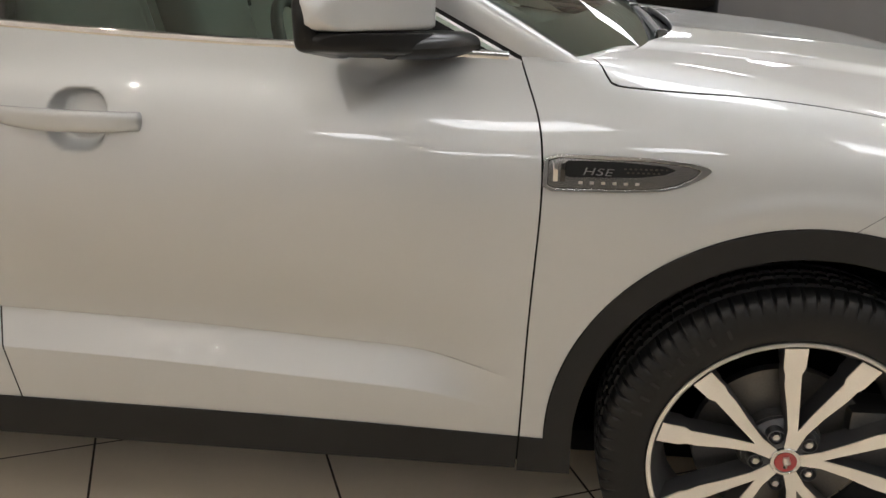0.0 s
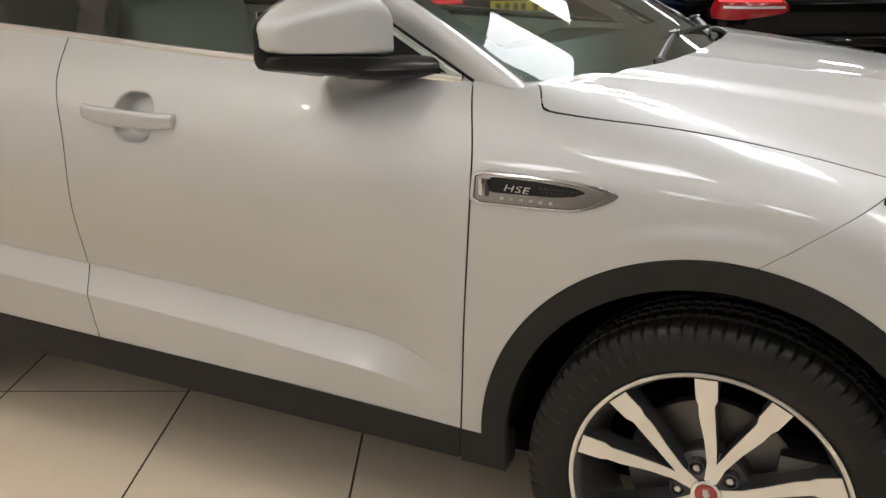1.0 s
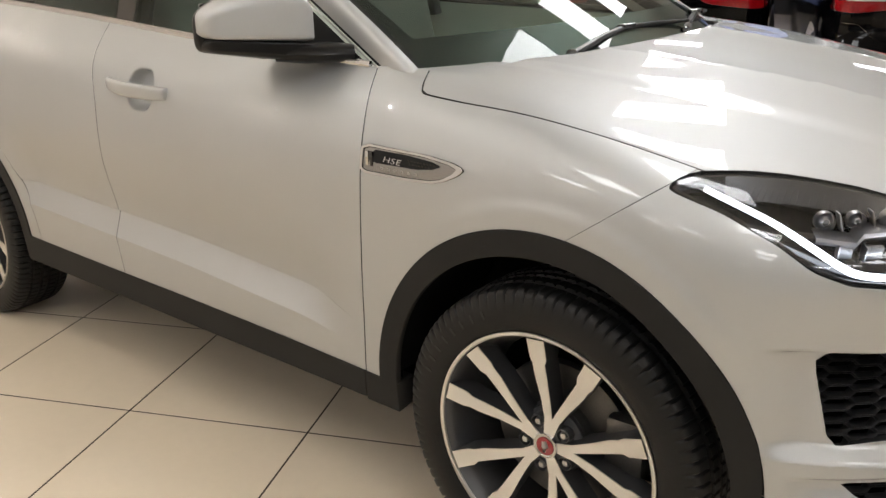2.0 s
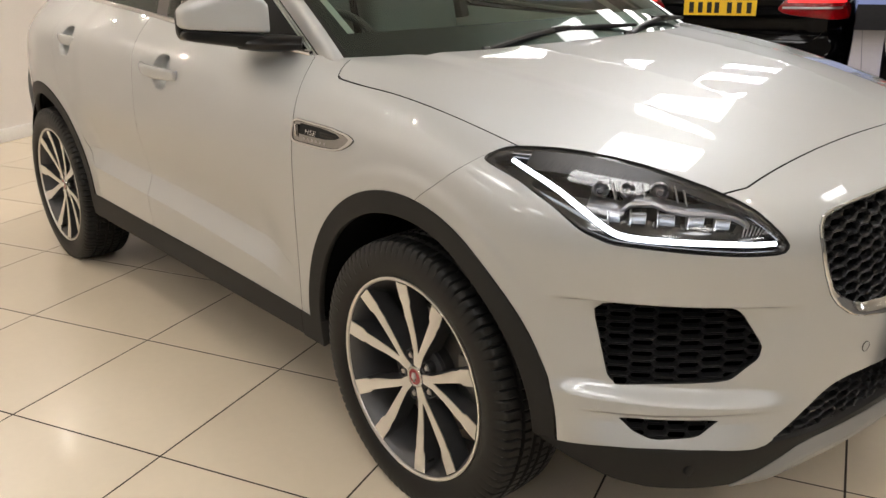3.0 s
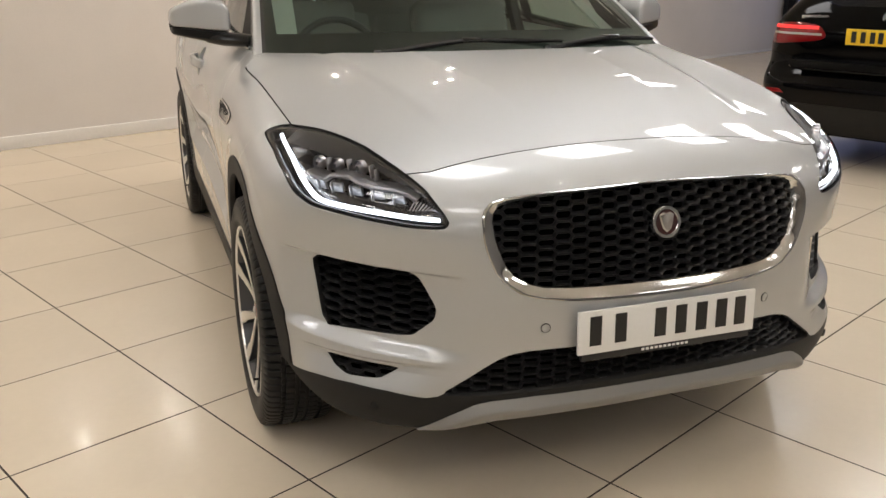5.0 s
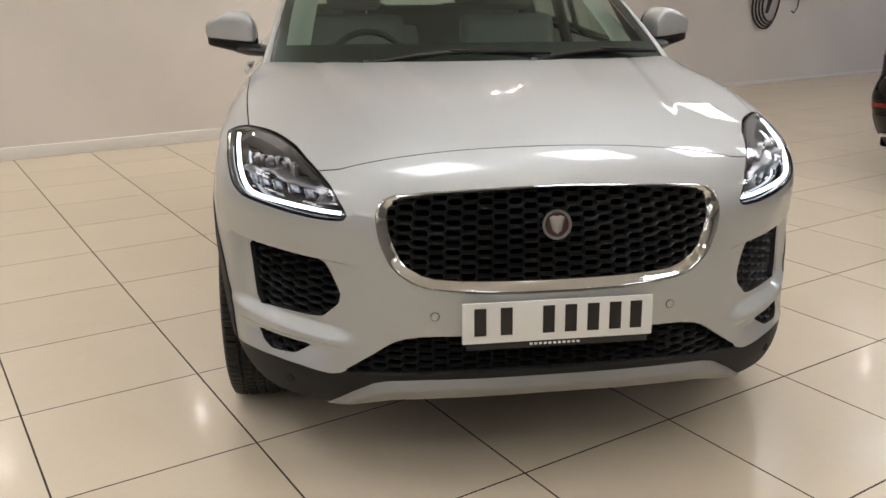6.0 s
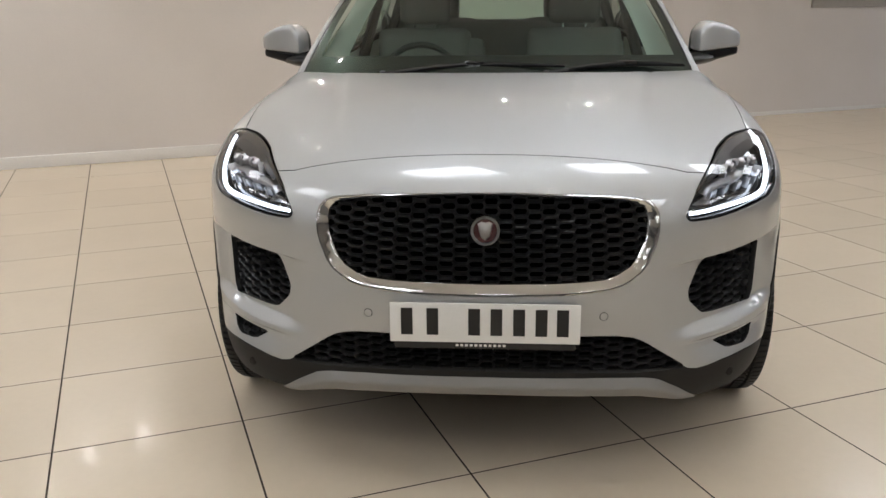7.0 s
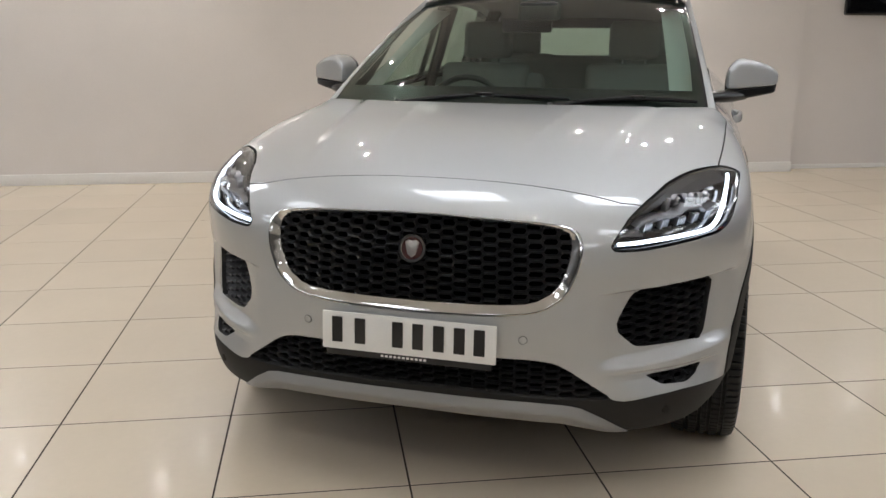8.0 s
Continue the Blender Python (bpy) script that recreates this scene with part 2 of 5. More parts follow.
# ---- building tools ----
def part(name, data, material, parent=None, label="", smooth=True, normals=None, m=None, kind=""):
    """Links a bmesh, a ready mesh or (points, faces) as one mesh object."""
    if isinstance(data, bpy.types.Mesh):
        me = data
    else:
        me = bpy.data.meshes.new(name)
        if isinstance(data, tuple):
            me.from_pydata([tuple(map(float, p)) for p in data[0]], [], [tuple(map(int, f)) for f in data[1]])
        else:
            bmesh.ops.recalc_face_normals(data, faces=data.faces)
            data.to_mesh(me)
            data.free()
        me.shade_smooth() if smooth else me.shade_flat()
        if smooth and normals is None:
            me.set_sharp_from_angle(angle=radians(38))
        if normals is not None:
            me.normals_split_custom_set_from_vertices([tuple(v) for v in normals])
        me.materials.append(material)
    ob = new(name, me)
    if m is not None:
        ob.matrix_basis = m
    if parent is not None:
        ob.parent = parent
    return tagged(ob, label, kind=kind)


def thing(name, label, category, m=None, group=""):
    ob = new(name)
    ob.empty_display_size = .1
    if m is not None:
        ob.matrix_basis = m
    return tagged(ob, label, category, group)


def box(sx, sy, sz, at=(0, 0, 0), bevel=0.0, turn=None, bm=None, segments=2):
    """A box centred at a point, its edges rounded."""
    bm = bm or bmesh.new()
    made = bmesh.ops.create_cube(bm, size=1)["verts"]
    bmesh.ops.scale(bm, vec=(sx, sy, sz), verts=made)
    if bevel:
        edges = list({e for v in made for e in v.link_edges})
        made = list({v for f in bmesh.ops.bevel(bm, geom=edges, offset=bevel, segments=segments, affect="EDGES", profile=.6)["faces"] for v in f.verts} | {v for v in made if v.is_valid})
    if turn is not None:
        bmesh.ops.transform(bm, matrix=turn, verts=made)
    bmesh.ops.translate(bm, vec=at, verts=made)
    return bm


def tube(points, radius, sides=8, closed=False, bm=None, flat=1.0):
    """A round bar along points; radius may be a list."""
    bm = bm or bmesh.new()
    pts = [Vector(p) for p in points]
    n = len(pts)
    rings, up = [], Vector((0, 0, 1))
    for i, p in enumerate(pts):
        a = pts[(i - 1) % n] if closed or i else pts[0]
        b = pts[(i + 1) % n] if closed or i < n - 1 else pts[-1]
        d = (b - a).normalized()
        s = d.cross(up)
        s = s.normalized() if s.length > 1e-4 else d.cross(Vector((1, 0, 0))).normalized()
        t = s.cross(d)
        r = radius[i] if isinstance(radius, (list, tuple)) else radius
        rings.append([bm.verts.new(p + (s * math.cos(k) + t * math.sin(k) * flat) * r) for k in (2 * math.pi * j / sides for j in range(sides))])
    for i in range(n if closed else n - 1):
        a, b = rings[i], rings[(i + 1) % n]
        for j in range(sides):
            bm.faces.new((a[j], a[(j + 1) % sides], b[(j + 1) % sides], b[j]))
    if not closed:
        bm.faces.new(rings[0]), bm.faces.new(rings[-1])
    return bm


def lathe(profile, steps=64, bm=None, axis="Y", ends=False):
    """Turns (radius, along) pairs round an axis."""
    bm = bm or bmesh.new()
    rings = []
    for k in range(steps):
        a = 2 * math.pi * k / steps
        c, s = math.cos(a), math.sin(a)
        rings.append([bm.verts.new((r * c, h, r * s) if axis == "Y" else (h, r * c, r * s) if axis == "X" else (r * c, r * s, h)) for r, h in profile])
    for k in range(steps):
        a, b = rings[k], rings[(k + 1) % steps]
        for j in range(len(profile) - 1):
            bm.faces.new((a[j], b[j], b[j + 1], a[j + 1]))
    if ends:
        for j in (0, len(profile) - 1):
            bm.faces.new([r[j] for r in rings])
    return bm


def grid_mesh(at, us, vs):
    """Points and faces of at(u, v) over two rows of numbers."""
    u, v = np.meshgrid(np.asarray(us, float), np.asarray(vs, float), indexing="ij")
    p = np.asarray(at(u.ravel(), v.ravel()))
    n, w = len(us), len(vs)
    i = np.arange(n * w).reshape(n, w)
    f = np.stack([i[:-1, :-1], i[1:, :-1], i[1:, 1:], i[:-1, 1:]], -1).reshape(-1, 4)
    return p, f


def round_corners(poly, rounds=2, cut=.2):
    """Cuts the corners of a closed outline."""
    p = np.array(poly, float)
    for _ in range(rounds):
        q = np.roll(p, -1, 0)
        p = np.stack([(1 - cut) * p + cut * q, cut * p + (1 - cut) * q], 1).reshape(-1, 2)
    return p


def within(poly, a, b):
    """Signed distance to a closed outline, above zero inside."""
    p = np.asarray(poly, float)
    q = np.roll(p, -1, 0)
    best, odd = np.full(a.shape, 1e9), np.zeros(a.shape, bool)
    for (x0, y0), (x1, y1) in zip(p, q):
        dx, dy = x1 - x0, y1 - y0
        t = np.clip(((a - x0) * dx + (b - y0) * dy) / (dx * dx + dy * dy + 1e-12), 0, 1)
        best = np.minimum(best, np.hypot(a - x0 - t * dx, b - y0 - t * dy))
        cross = (y0 > b) != (y1 > b)
        odd ^= cross & (a < dx * (b - y0) / (dy + (dy == 0) * 1e-12) + x0)
    return np.where(odd, best, -best)


def panel(solid, chart, us, vs, cuts, flange=.012, offset=0.0, mirror=False):
    """A sheet of a skin over chart(u, v), kept where every cut(x, y, z, u, v) is above zero, with turned-in edges. Gives points, faces and normals."""
    u, v = (g.ravel() for g in np.meshgrid(np.asarray(us, float), np.asarray(vs, float), indexing="ij"))
    i = np.arange(len(us) * len(vs)).reshape(len(us), len(vs))
    faces = [tuple(f) for f in np.stack([i[:-1, :-1], i[1:, :-1], i[1:, 1:], i[:-1, 1:]], -1).reshape(-1, 4)]
    p = chart(u, v)
    for cut in cuts:
        val = cut(p[:, 0], p[:, 1], p[:, 2], u, v)
        keep = val > 0
        pairs, mixed, faces_in = {}, [], []
        for f in faces:
            k = sum(bool(keep[j]) for j in f)
            if k == len(f):
                faces_in.append(f)
            elif k:
                mixed.append(f)
                for a, b in zip(f, f[1:] + f[:1]):
                    if keep[a] != keep[b]:
                        pairs.setdefault((min(a, b), max(a, b)), len(u) + len(pairs))
        if pairs:
            ab = np.array(list(pairs))
            good = np.where(keep[ab[:, 0]], ab[:, 0], ab[:, 1])
            bad = np.where(keep[ab[:, 0]], ab[:, 1], ab[:, 0])
            lo, hi = np.zeros(len(ab)), np.ones(len(ab))
            for _ in range(14):
                t = (lo + hi) / 2
                uu, vv = u[good] + t * (u[bad] - u[good]), v[good] + t * (v[bad] - v[good])
                q = chart(uu, vv)
                ok = cut(q[:, 0], q[:, 1], q[:, 2], uu, vv) > 0
                lo, hi = np.where(ok, t, lo), np.where(ok, hi, t)
            u, v = np.r_[u, u[good] + lo * (u[bad] - u[good])], np.r_[v, v[good] + lo * (v[bad] - v[good])]
            p = np.r_[p, chart(u[-len(ab):], v[-len(ab):])]
            for f in mixed:
                out = []
                for a, b in zip(f, f[1:] + f[:1]):
                    if keep[a]:
                        out.append(a)
                    if keep[a] != keep[b]:
                        out.append(pairs[min(a, b), max(a, b)])
                if len(out) > 2:
                    faces_in.append(tuple(out))
        faces = faces_in
    used = sorted({j for f in faces for j in f})
    new_id = {j: k for k, j in enumerate(used)}
    p, faces = p[used], [tuple(new_id[j] for j in f) for f in faces]
    h = 2e-4
    n = np.stack([solid(p[:, 0] + h * (k == 0), p[:, 1] + h * (k == 1), p[:, 2] + h * (k == 2)) - solid(p[:, 0] - h * (k == 0), p[:, 1] - h * (k == 1), p[:, 2] - h * (k == 2)) for k in range(3)], -1)
    n /= np.linalg.norm(n, axis=1)[:, None] + 1e-12
    p = p + n * offset
    # faces look outwards
    f0 = faces[len(faces) // 2]
    if np.dot(np.cross(p[f0[1]] - p[f0[0]], p[f0[2]] - p[f0[0]]), n[f0[0]]) < 0:
        faces = [f[::-1] for f in faces]
    if flange:
        count, way = {}, {}
        for f in faces:
            for a, b in zip(f, f[1:] + f[:1]):
                key = (min(a, b), max(a, b))
                count[key], way[key] = count.get(key, 0) + 1, (a, b)
        rim, extra_p, extra_n = {}, [], []
        base = len(p)
        border = [way[k] for k, c in count.items() if c == 1]
        out = {}
        for a, b in border:
            d = np.cross(p[b] - p[a], n[a])
            for j in (a, b):
                out[j] = out.get(j, 0) + d / (np.linalg.norm(d) + 1e-12)
        for j, d in out.items():
            d = d / (np.linalg.norm(d) + 1e-12)
            rim[j] = base + len(extra_p)
            lip = p[j] + d * .0006 - n[j] * .0012
            extra_p += [lip, p[j] + d * .0006 - n[j] * flange]
            extra_n += [(d + n[j]) / np.linalg.norm(d + n[j]), d]
        for a, b in border:
            ra, rb = rim[a], rim[b]
            faces.append((b, a, ra, rb))
        # from here the inner border, which sheet() can colour dark as gap shade
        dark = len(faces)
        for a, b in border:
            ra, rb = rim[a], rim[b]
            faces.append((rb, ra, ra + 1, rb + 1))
        p, n = np.r_[p, np.array(extra_p)], np.r_[n, np.array(extra_n)]
    if mirror:
        p, n, faces = p * (1, -1, 1), n * (1, -1, 1), [f[::-1] for f in faces]
    return p, faces, n, (dark if flange else len(faces))


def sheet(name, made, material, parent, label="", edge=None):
    """A panel as a part; edge: dark colour painting gap shade on its turned-in border, where not the panel's own
    surface.
    """
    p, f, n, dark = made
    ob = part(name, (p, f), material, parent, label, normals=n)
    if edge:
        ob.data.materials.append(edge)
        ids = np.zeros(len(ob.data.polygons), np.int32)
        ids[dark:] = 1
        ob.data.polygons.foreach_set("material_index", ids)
    return ob


# ---- the showroom, squared to its floor tiles ----
SQUARE_TO = pose(0, 0, 0, 0, 0, 24.5)
PITCH = .6134
REAR, FAR, BACK, NEAR = -5.58, 14.2, 7.2, -6.4  # walls along the tiles' two ways
HIGH = 2.72


def block(name, u0, u1, v0, v1, z0, z1, material, bevel=.0, label="", category="", kind="structure", parent=None):
    ob = part(name, box(u1 - u0, v1 - v0, z1 - z0, (0, 0, 0), bevel), material, parent, label, m=SQUARE_TO @ pose((u0 + u1) / 2, (v0 + v1) / 2, (z0 + z1) / 2), kind=kind)
    return tagged(ob, category=category)


floor = block("floor", REAR - .3, BACK + .3, NEAR - .3, FAR + .3, -.12, -.0006, GROUT, 0, "glossy cream square floor tiles with thin brown joints", "floor")
block("wall_rear", REAR - .35, REAR + .08, NEAR - .3, 4.4, -.12, HIGH, WALL, 0, "plain white painted showroom wall", "wall")
block("wall_rear_recess", REAR - .35, REAR - .10, 4.4, FAR + .3, -.12, HIGH, WALL, 0, "white painted wall set slightly back", "wall")
block("baseboard", REAR + .08, REAR + .104, NEAR, 4.4, 0, .105, SKIRTING, .006, "white painted skirting board", "skirting")
block("baseboard_recess", REAR - .10, REAR - .09, 4.4, FAR, 0, .045, SKIRTING, .002, "low pale skirting strip", "skirting")
# This wall and the next are out of view, added to darken reflections.
block("wall_near", REAR, BACK, NEAR - .3, NEAR, -.12, HIGH, UNSEEN_WALL_DARK, 0, "unseen wall coloured dark grey to deepen reflections", "wall")
block("wall_back", BACK, BACK + .3, NEAR - .3, FAR + .3, -.12, HIGH, UNSEEN_WALL_MID, 0, "unseen wall coloured dark grey to deepen reflections", "wall")
block("ceiling", REAR - .3, BACK + .3, NEAR - .3, FAR + .3, HIGH + .004, HIGH + .15, CEILING, 0, "white suspended tile ceiling", "ceiling")

# far wall: dark posts with glazed bays lit blue from beyond
block("wall_far", REAR - .3, BACK + .3, FAR, FAR + .3, -.12, HIGH, DARK_WALL, 0, "dark glazed wall with blue lit panes", "wall")


# ---- ceiling lights ----
def ceiling_light(u, v):
    """A square panel in the ceiling grid."""
    ob = thing("ceiling_light", "square white ceiling panel light, switched on, in a set with added fill panels", "ceiling light", SQUARE_TO @ pose(u, v, HIGH), "ceiling panels")
    part("diffuser", box(.57, .57, .006, (0, 0, -.003), .001), PANEL_GLOW, ob, "glowing white diffuser", smooth=False)
    bm = bmesh.new()
    for x, y, w, d in ((.295, 0, .02, .61), (-.295, 0, .02, .61), (0, .295, .57, .02), (0, -.295, .57, .02)):
        box(w, d, .012, (x, y, -.004), .002, bm=bm)
    part("frame", bm, CEILING_GRID, ob)
    return ob


panel_one = ceiling_light(.12, .85)
for u, v in PANELS_AND_FILL:
    copy_thing(panel_one, SQUARE_TO @ pose(u, v, HIGH))


def downlight(u, v):
    ob = thing("downlight", "small round recessed ceiling spotlight, switched on, in a set with added fill spots", "spotlight", SQUARE_TO @ pose(u, v, HIGH), "ceiling spotlights")
    part("lamp", lathe([(0, -.004), (.015, -.004)], 24, axis="Z"), SPOT_GLOW, ob, "bright lamp face")
    part("trim_ring", lathe([(.015, -.001), (.034, -.003), (.040, -.008), (.055, -.007), (.058, .001)], 28, axis="Z"), CEILING_GRID, ob)
    return ob


spot_one = downlight(-2.4, 2.0)
for u, v in SPOTS_AND_FILL:
    copy_thing(spot_one, SQUARE_TO @ pose(u, v, HIGH))


# ---- the silver car ----
car = thing("car", "silver compact SUV with black mesh grille and lit headlamps", "car")

SIDE, DOOR, TOP, FRONT = side_chart(skin), door_chart(skin), top_chart(skin), front_chart(skin)
ROUND = .0155  # metres to a degree round the nose
GAP = .0024

LAMP = round_corners([(75.6, .974), (74.4, .989), (72.6, .9955), (70.2, .9955), (66.6, .9935), (62.4, .988), (58, .9795), (53.6, .969), (49.4, .954), (45.3, .936), (42, .9165), (39.5, .896), (37.8, .872), (36.2, .846), (35.4, .826), (36.2, .8125), (40.8, .814), (47.4, .825), (53, .834), (56.9, .8395), (60.4, .861), (64, .903), (69.2, .944)], 2, .13) * (ROUND, 1)
FOG = round_corners([(58.9, .683), (57.6, .700), (52, .706), (43, .698), (40.4, .682), (37.3, .605), (37.6, .574), (41.0, .526), (43, .522), (49.7, .520), (56.4, .514)], 1, .12) * (ROUND, 1)
SLIT = round_corners([(55.2, .448), (42.2, .446), (45.3, .412), (50.6, .405), (53.2, .420)], 1, .1) * (ROUND, 1)
GRILLE_OUT = round_corners([(-29.6, .880), (-22, .892), (0, .902), (22, .892), (29.6, .880), (31.0, .850), (30.3, .770), (28.2, .690), (24, .642), (16, .626), (0, .621), (-16, .626), (-24, .642), (-28.2, .690), (-30.3, .770), (-31.0, .850)], 1) * (ROUND, 1)
GRILLE_IN = round_corners([(-28.4, .866), (-22, .878), (0, .890), (22, .878), (28.4, .866), (29.5, .842), (28.6, .772), (26.6, .702), (22.6, .665), (16, .657), (0, .654), (-16, .657), (-22.6, .665), (-26.6, .702), (-28.6, .772), (-29.5, .842)], 1) * (ROUND, 1)
INTAKE = round_corners([(-36.6, .384), (-32.2, .434), (-28.1, .481), (-26, .496), (-22.5, .505), (-10, .508), (10, .508), (22.5, .505), (26, .496), (28.1, .481), (32.2, .434), (36.6, .384), (29, .384), (14, .391), (0, .392), (-14, .391), (-29, .384)], 1) * (ROUND, 1)
BONNET_HALF = [(.676, .3), (.674, .63), (.52, .775), (.3, .824), (.14, .838), (0, .847), (-.2, .853), (-.345, .858), (-.378, .856), (-.390, .838), (-.402, .806), (-.434, .752), (-.375, .703), (-.312, .612), (-.252, .482), (-.215, .32), (-.205, .12)]
BONNET = round_corners([(x, y) for x, y in BONNET_HALF] + [(x, -y) for x, y in BONNET_HALF[::-1]], 1)
VENT = round_corners([(-.4965, .974), (-.30, .970), (-.232, .963), (-.206, .956), (-.201, .949), (-.215, .937), (-.248, .921), (-.285, .911), (-.36, .907), (-.4985, .906)], 1, .12)
ARCH_FRONT, ARCH_REAR = (-.008, .385), (-2.685, .385)
DOOR_FRONT = spline((.25, -.536), (.386, -.527), (.6, -.517), (.8, -.504), (.97, -.500), (1.04, -.512), (1.09, -.532), (1.16, -.562))
DOOR_MIDDLE = spline((.25, -1.59), (.395, -1.606), (.6, -1.642), (.78, -1.628), (.97, -1.622), (1.06, -1.648), (1.18, -1.70))
DOOR_REAR = spline((.25, -2.12), (.4, -2.14), (.6, -2.20), (.8, -2.36), (.95, -2.46), (1.05, -2.49), (1.2, -2.50))
BELT = spline((-2.6, 1.225), (-1.95, 1.198), (-1.68, 1.181), (-1.09, 1.146), (-.62, 1.128), (-.5, 1.122))
SILL = spline((-2.4, .41), (-1.6, .40), (-.85, .392), (-.5, .382))


def ring(c, r, x, z):
    """Metres outside an arch's round; below the axle it goes straight down."""
    return np.hypot(x - c[0], np.maximum(z - c[1], 0)) - r


def nose_angle(x, y):
    return np.degrees(np.arctan2(np.abs(y), x)) * ROUND


def wing_line(x, z):
    """Above zero ahead of the joint between wing and bumper."""
    return (x - .054 - (np.maximum(z, .80) - .853) * 1.38) * .6


def lower_edge(x, y):
    """The bottom edge of the bumper's paint."""
    a = np.degrees(np.arctan2(np.abs(y), x))
    return PAINT_EDGE(a)


def line(*pts):
    """Straight from point to point."""
    u, v = np.array(pts, float).T
    return lambda q: np.interp(q, u, v)


PAINT_EDGE = line((0, .44), (30, .44), (34.5, .402), (36.4, .3835), (38, .378), (40, .380), (43.5, .387), (49.5, .390), (55.6, .385), (61, .373), (66, .366))
SKID_TOP = line((0, .371), (22, .371), (28.5, .366), (31, .357), (35, .320), (38, .288), (39.8, .271))
SKID_LOW = line((0, .322), (20, .320), (28, .315), (33, .297), (38, .273), (39.8, .269))
BLACK_LOW = line((0, .315), (25, .312), (36, .285), (39.5, .272), (45, .272), (51, .278), (55, .292), (61, .332), (66, .372))

keep_arch = lambda c, r: (lambda x, y, z, u, v: ring(c, r, x, z))
not_lamp = lambda x, y, z, u, v: -within(LAMP, nose_angle(x, y), z) - GAP
span = lambda a, b, step: np.linspace(a, b, int(abs(b - a) / step) + 1)

for mirrored in (False, True):
    side = lambda cuts, us, vs, flange=.014, offset=0.0, chart=SIDE: panel(skin, chart, us, vs, cuts, flange, offset, mirrored)
    above_sill = lambda x, y, z, u, v: z - SILL(x) - .001
    below_belt = lambda x, y, z, u, v: BELT(x) - z
    # Edges turned into the gaps are coloured dark, for the shade there.
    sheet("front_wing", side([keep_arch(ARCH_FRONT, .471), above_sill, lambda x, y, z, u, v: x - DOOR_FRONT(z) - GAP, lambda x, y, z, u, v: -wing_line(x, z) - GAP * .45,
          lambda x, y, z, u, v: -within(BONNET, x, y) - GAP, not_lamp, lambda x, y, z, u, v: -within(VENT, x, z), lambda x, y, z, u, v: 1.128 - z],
          span(-.57, .30, .0085), np.r_[span(.37, .95, .0085), span(.957, 1.13, .006)]), PAINT, car, "", SEAL_AND_SHADE)
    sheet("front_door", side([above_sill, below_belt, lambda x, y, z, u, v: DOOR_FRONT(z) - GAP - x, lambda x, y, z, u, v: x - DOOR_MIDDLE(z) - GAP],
          np.r_[span(-1.72, -1.475, .014), span(-1.47, -1.31, .005), span(-1.30, -.49, .014)], np.r_[span(.37, .495, .0125), .500, .504, span(.512, .575, .009), .5797, .5803, .5822, .5845, .588, span(.597, 0.94, .011), span(0.9454999999999999, 1.09, .0055), span(1.1, 1.2, .012)], chart=DOOR), PAINT, car, "", SEAL_AND_SHADE)
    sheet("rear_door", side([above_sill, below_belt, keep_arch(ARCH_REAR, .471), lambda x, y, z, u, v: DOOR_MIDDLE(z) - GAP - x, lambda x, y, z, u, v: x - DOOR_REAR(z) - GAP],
          np.r_[span(-2.52, -2.43, .014), span(-2.42, -2.22, .006), span(-2.21, -1.58, .014)], np.r_[span(.37, .495, .0125), .500, .504, span(.512, .575, .009), .5797, .5803, .5822, .5845, .588, span(.597, 0.98, .011), span(0.9854999999999999, 1.14, .0055), span(1.15, 1.24, .012)], chart=DOOR), PAINT, car, "", SEAL_AND_SHADE)
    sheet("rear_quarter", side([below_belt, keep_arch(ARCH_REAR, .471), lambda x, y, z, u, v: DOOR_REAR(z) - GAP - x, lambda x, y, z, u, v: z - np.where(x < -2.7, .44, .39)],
          span(-3.46, -2.10, .02), span(.36, 1.25, .012)), PAINT, car, "", SEAL_AND_SHADE)
    for name, c in (("front_arch_trim", ARCH_FRONT), ("rear_arch_trim", ARCH_REAR)):
        sheet(name, side([keep_arch(c, .414), lambda x, y, z, u, v: .4685 - ring(c, 0, x, z), lambda x, y, z, u, v: z - .375],
              span(c[0] - .49, c[0] + .465, .012), span(.37, .88, .012), .018, .004), CLADDING, car, "matt dark grey plastic arch trim")
    sheet("sill_trim", side([lambda x, y, z, u, v: SILL(x) - z, lambda x, y, z, u, v: z - .306, lambda x, y, z, u, v: DOOR_FRONT(z) - .002 - x, keep_arch(ARCH_REAR, .414)],
          span(-2.3, -.50, .02), span(.298, .42, .01), .06, .004), CLADDING, car, "matt dark grey plastic sill trim")
    sheet("wing_foot_trim", side([lambda x, y, z, u, v: SILL(x) - .001 - z, lambda x, y, z, u, v: x - DOOR_FRONT(z) - .002, keep_arch(ARCH_FRONT, .414)],
          span(-.56, -.40, .01), span(.300, .40, .01), .06, .004), CLADDING, car, "matt dark grey plastic trim foot")
    # Black sheet added under the side panels, so their gaps look shaded.
    sheet("inner_side", side([keep_arch(ARCH_FRONT, .42), keep_arch(ARCH_REAR, .42), below_belt], span(-3.40, .2, .04), span(.30, 1.25, .03), 0, -.03), BLACK, car)

mesh_depth = .016
openings = [lambda x, y, z, u, v, q=q: -within(q, nose_angle(x, y), z) for q in (FOG, SLIT)]
openings += [lambda x, y, z, u, v, q=q: -within(q, np.degrees(np.arctan2(y, x)) * ROUND, z) for q in (GRILLE_OUT, INTAKE)]
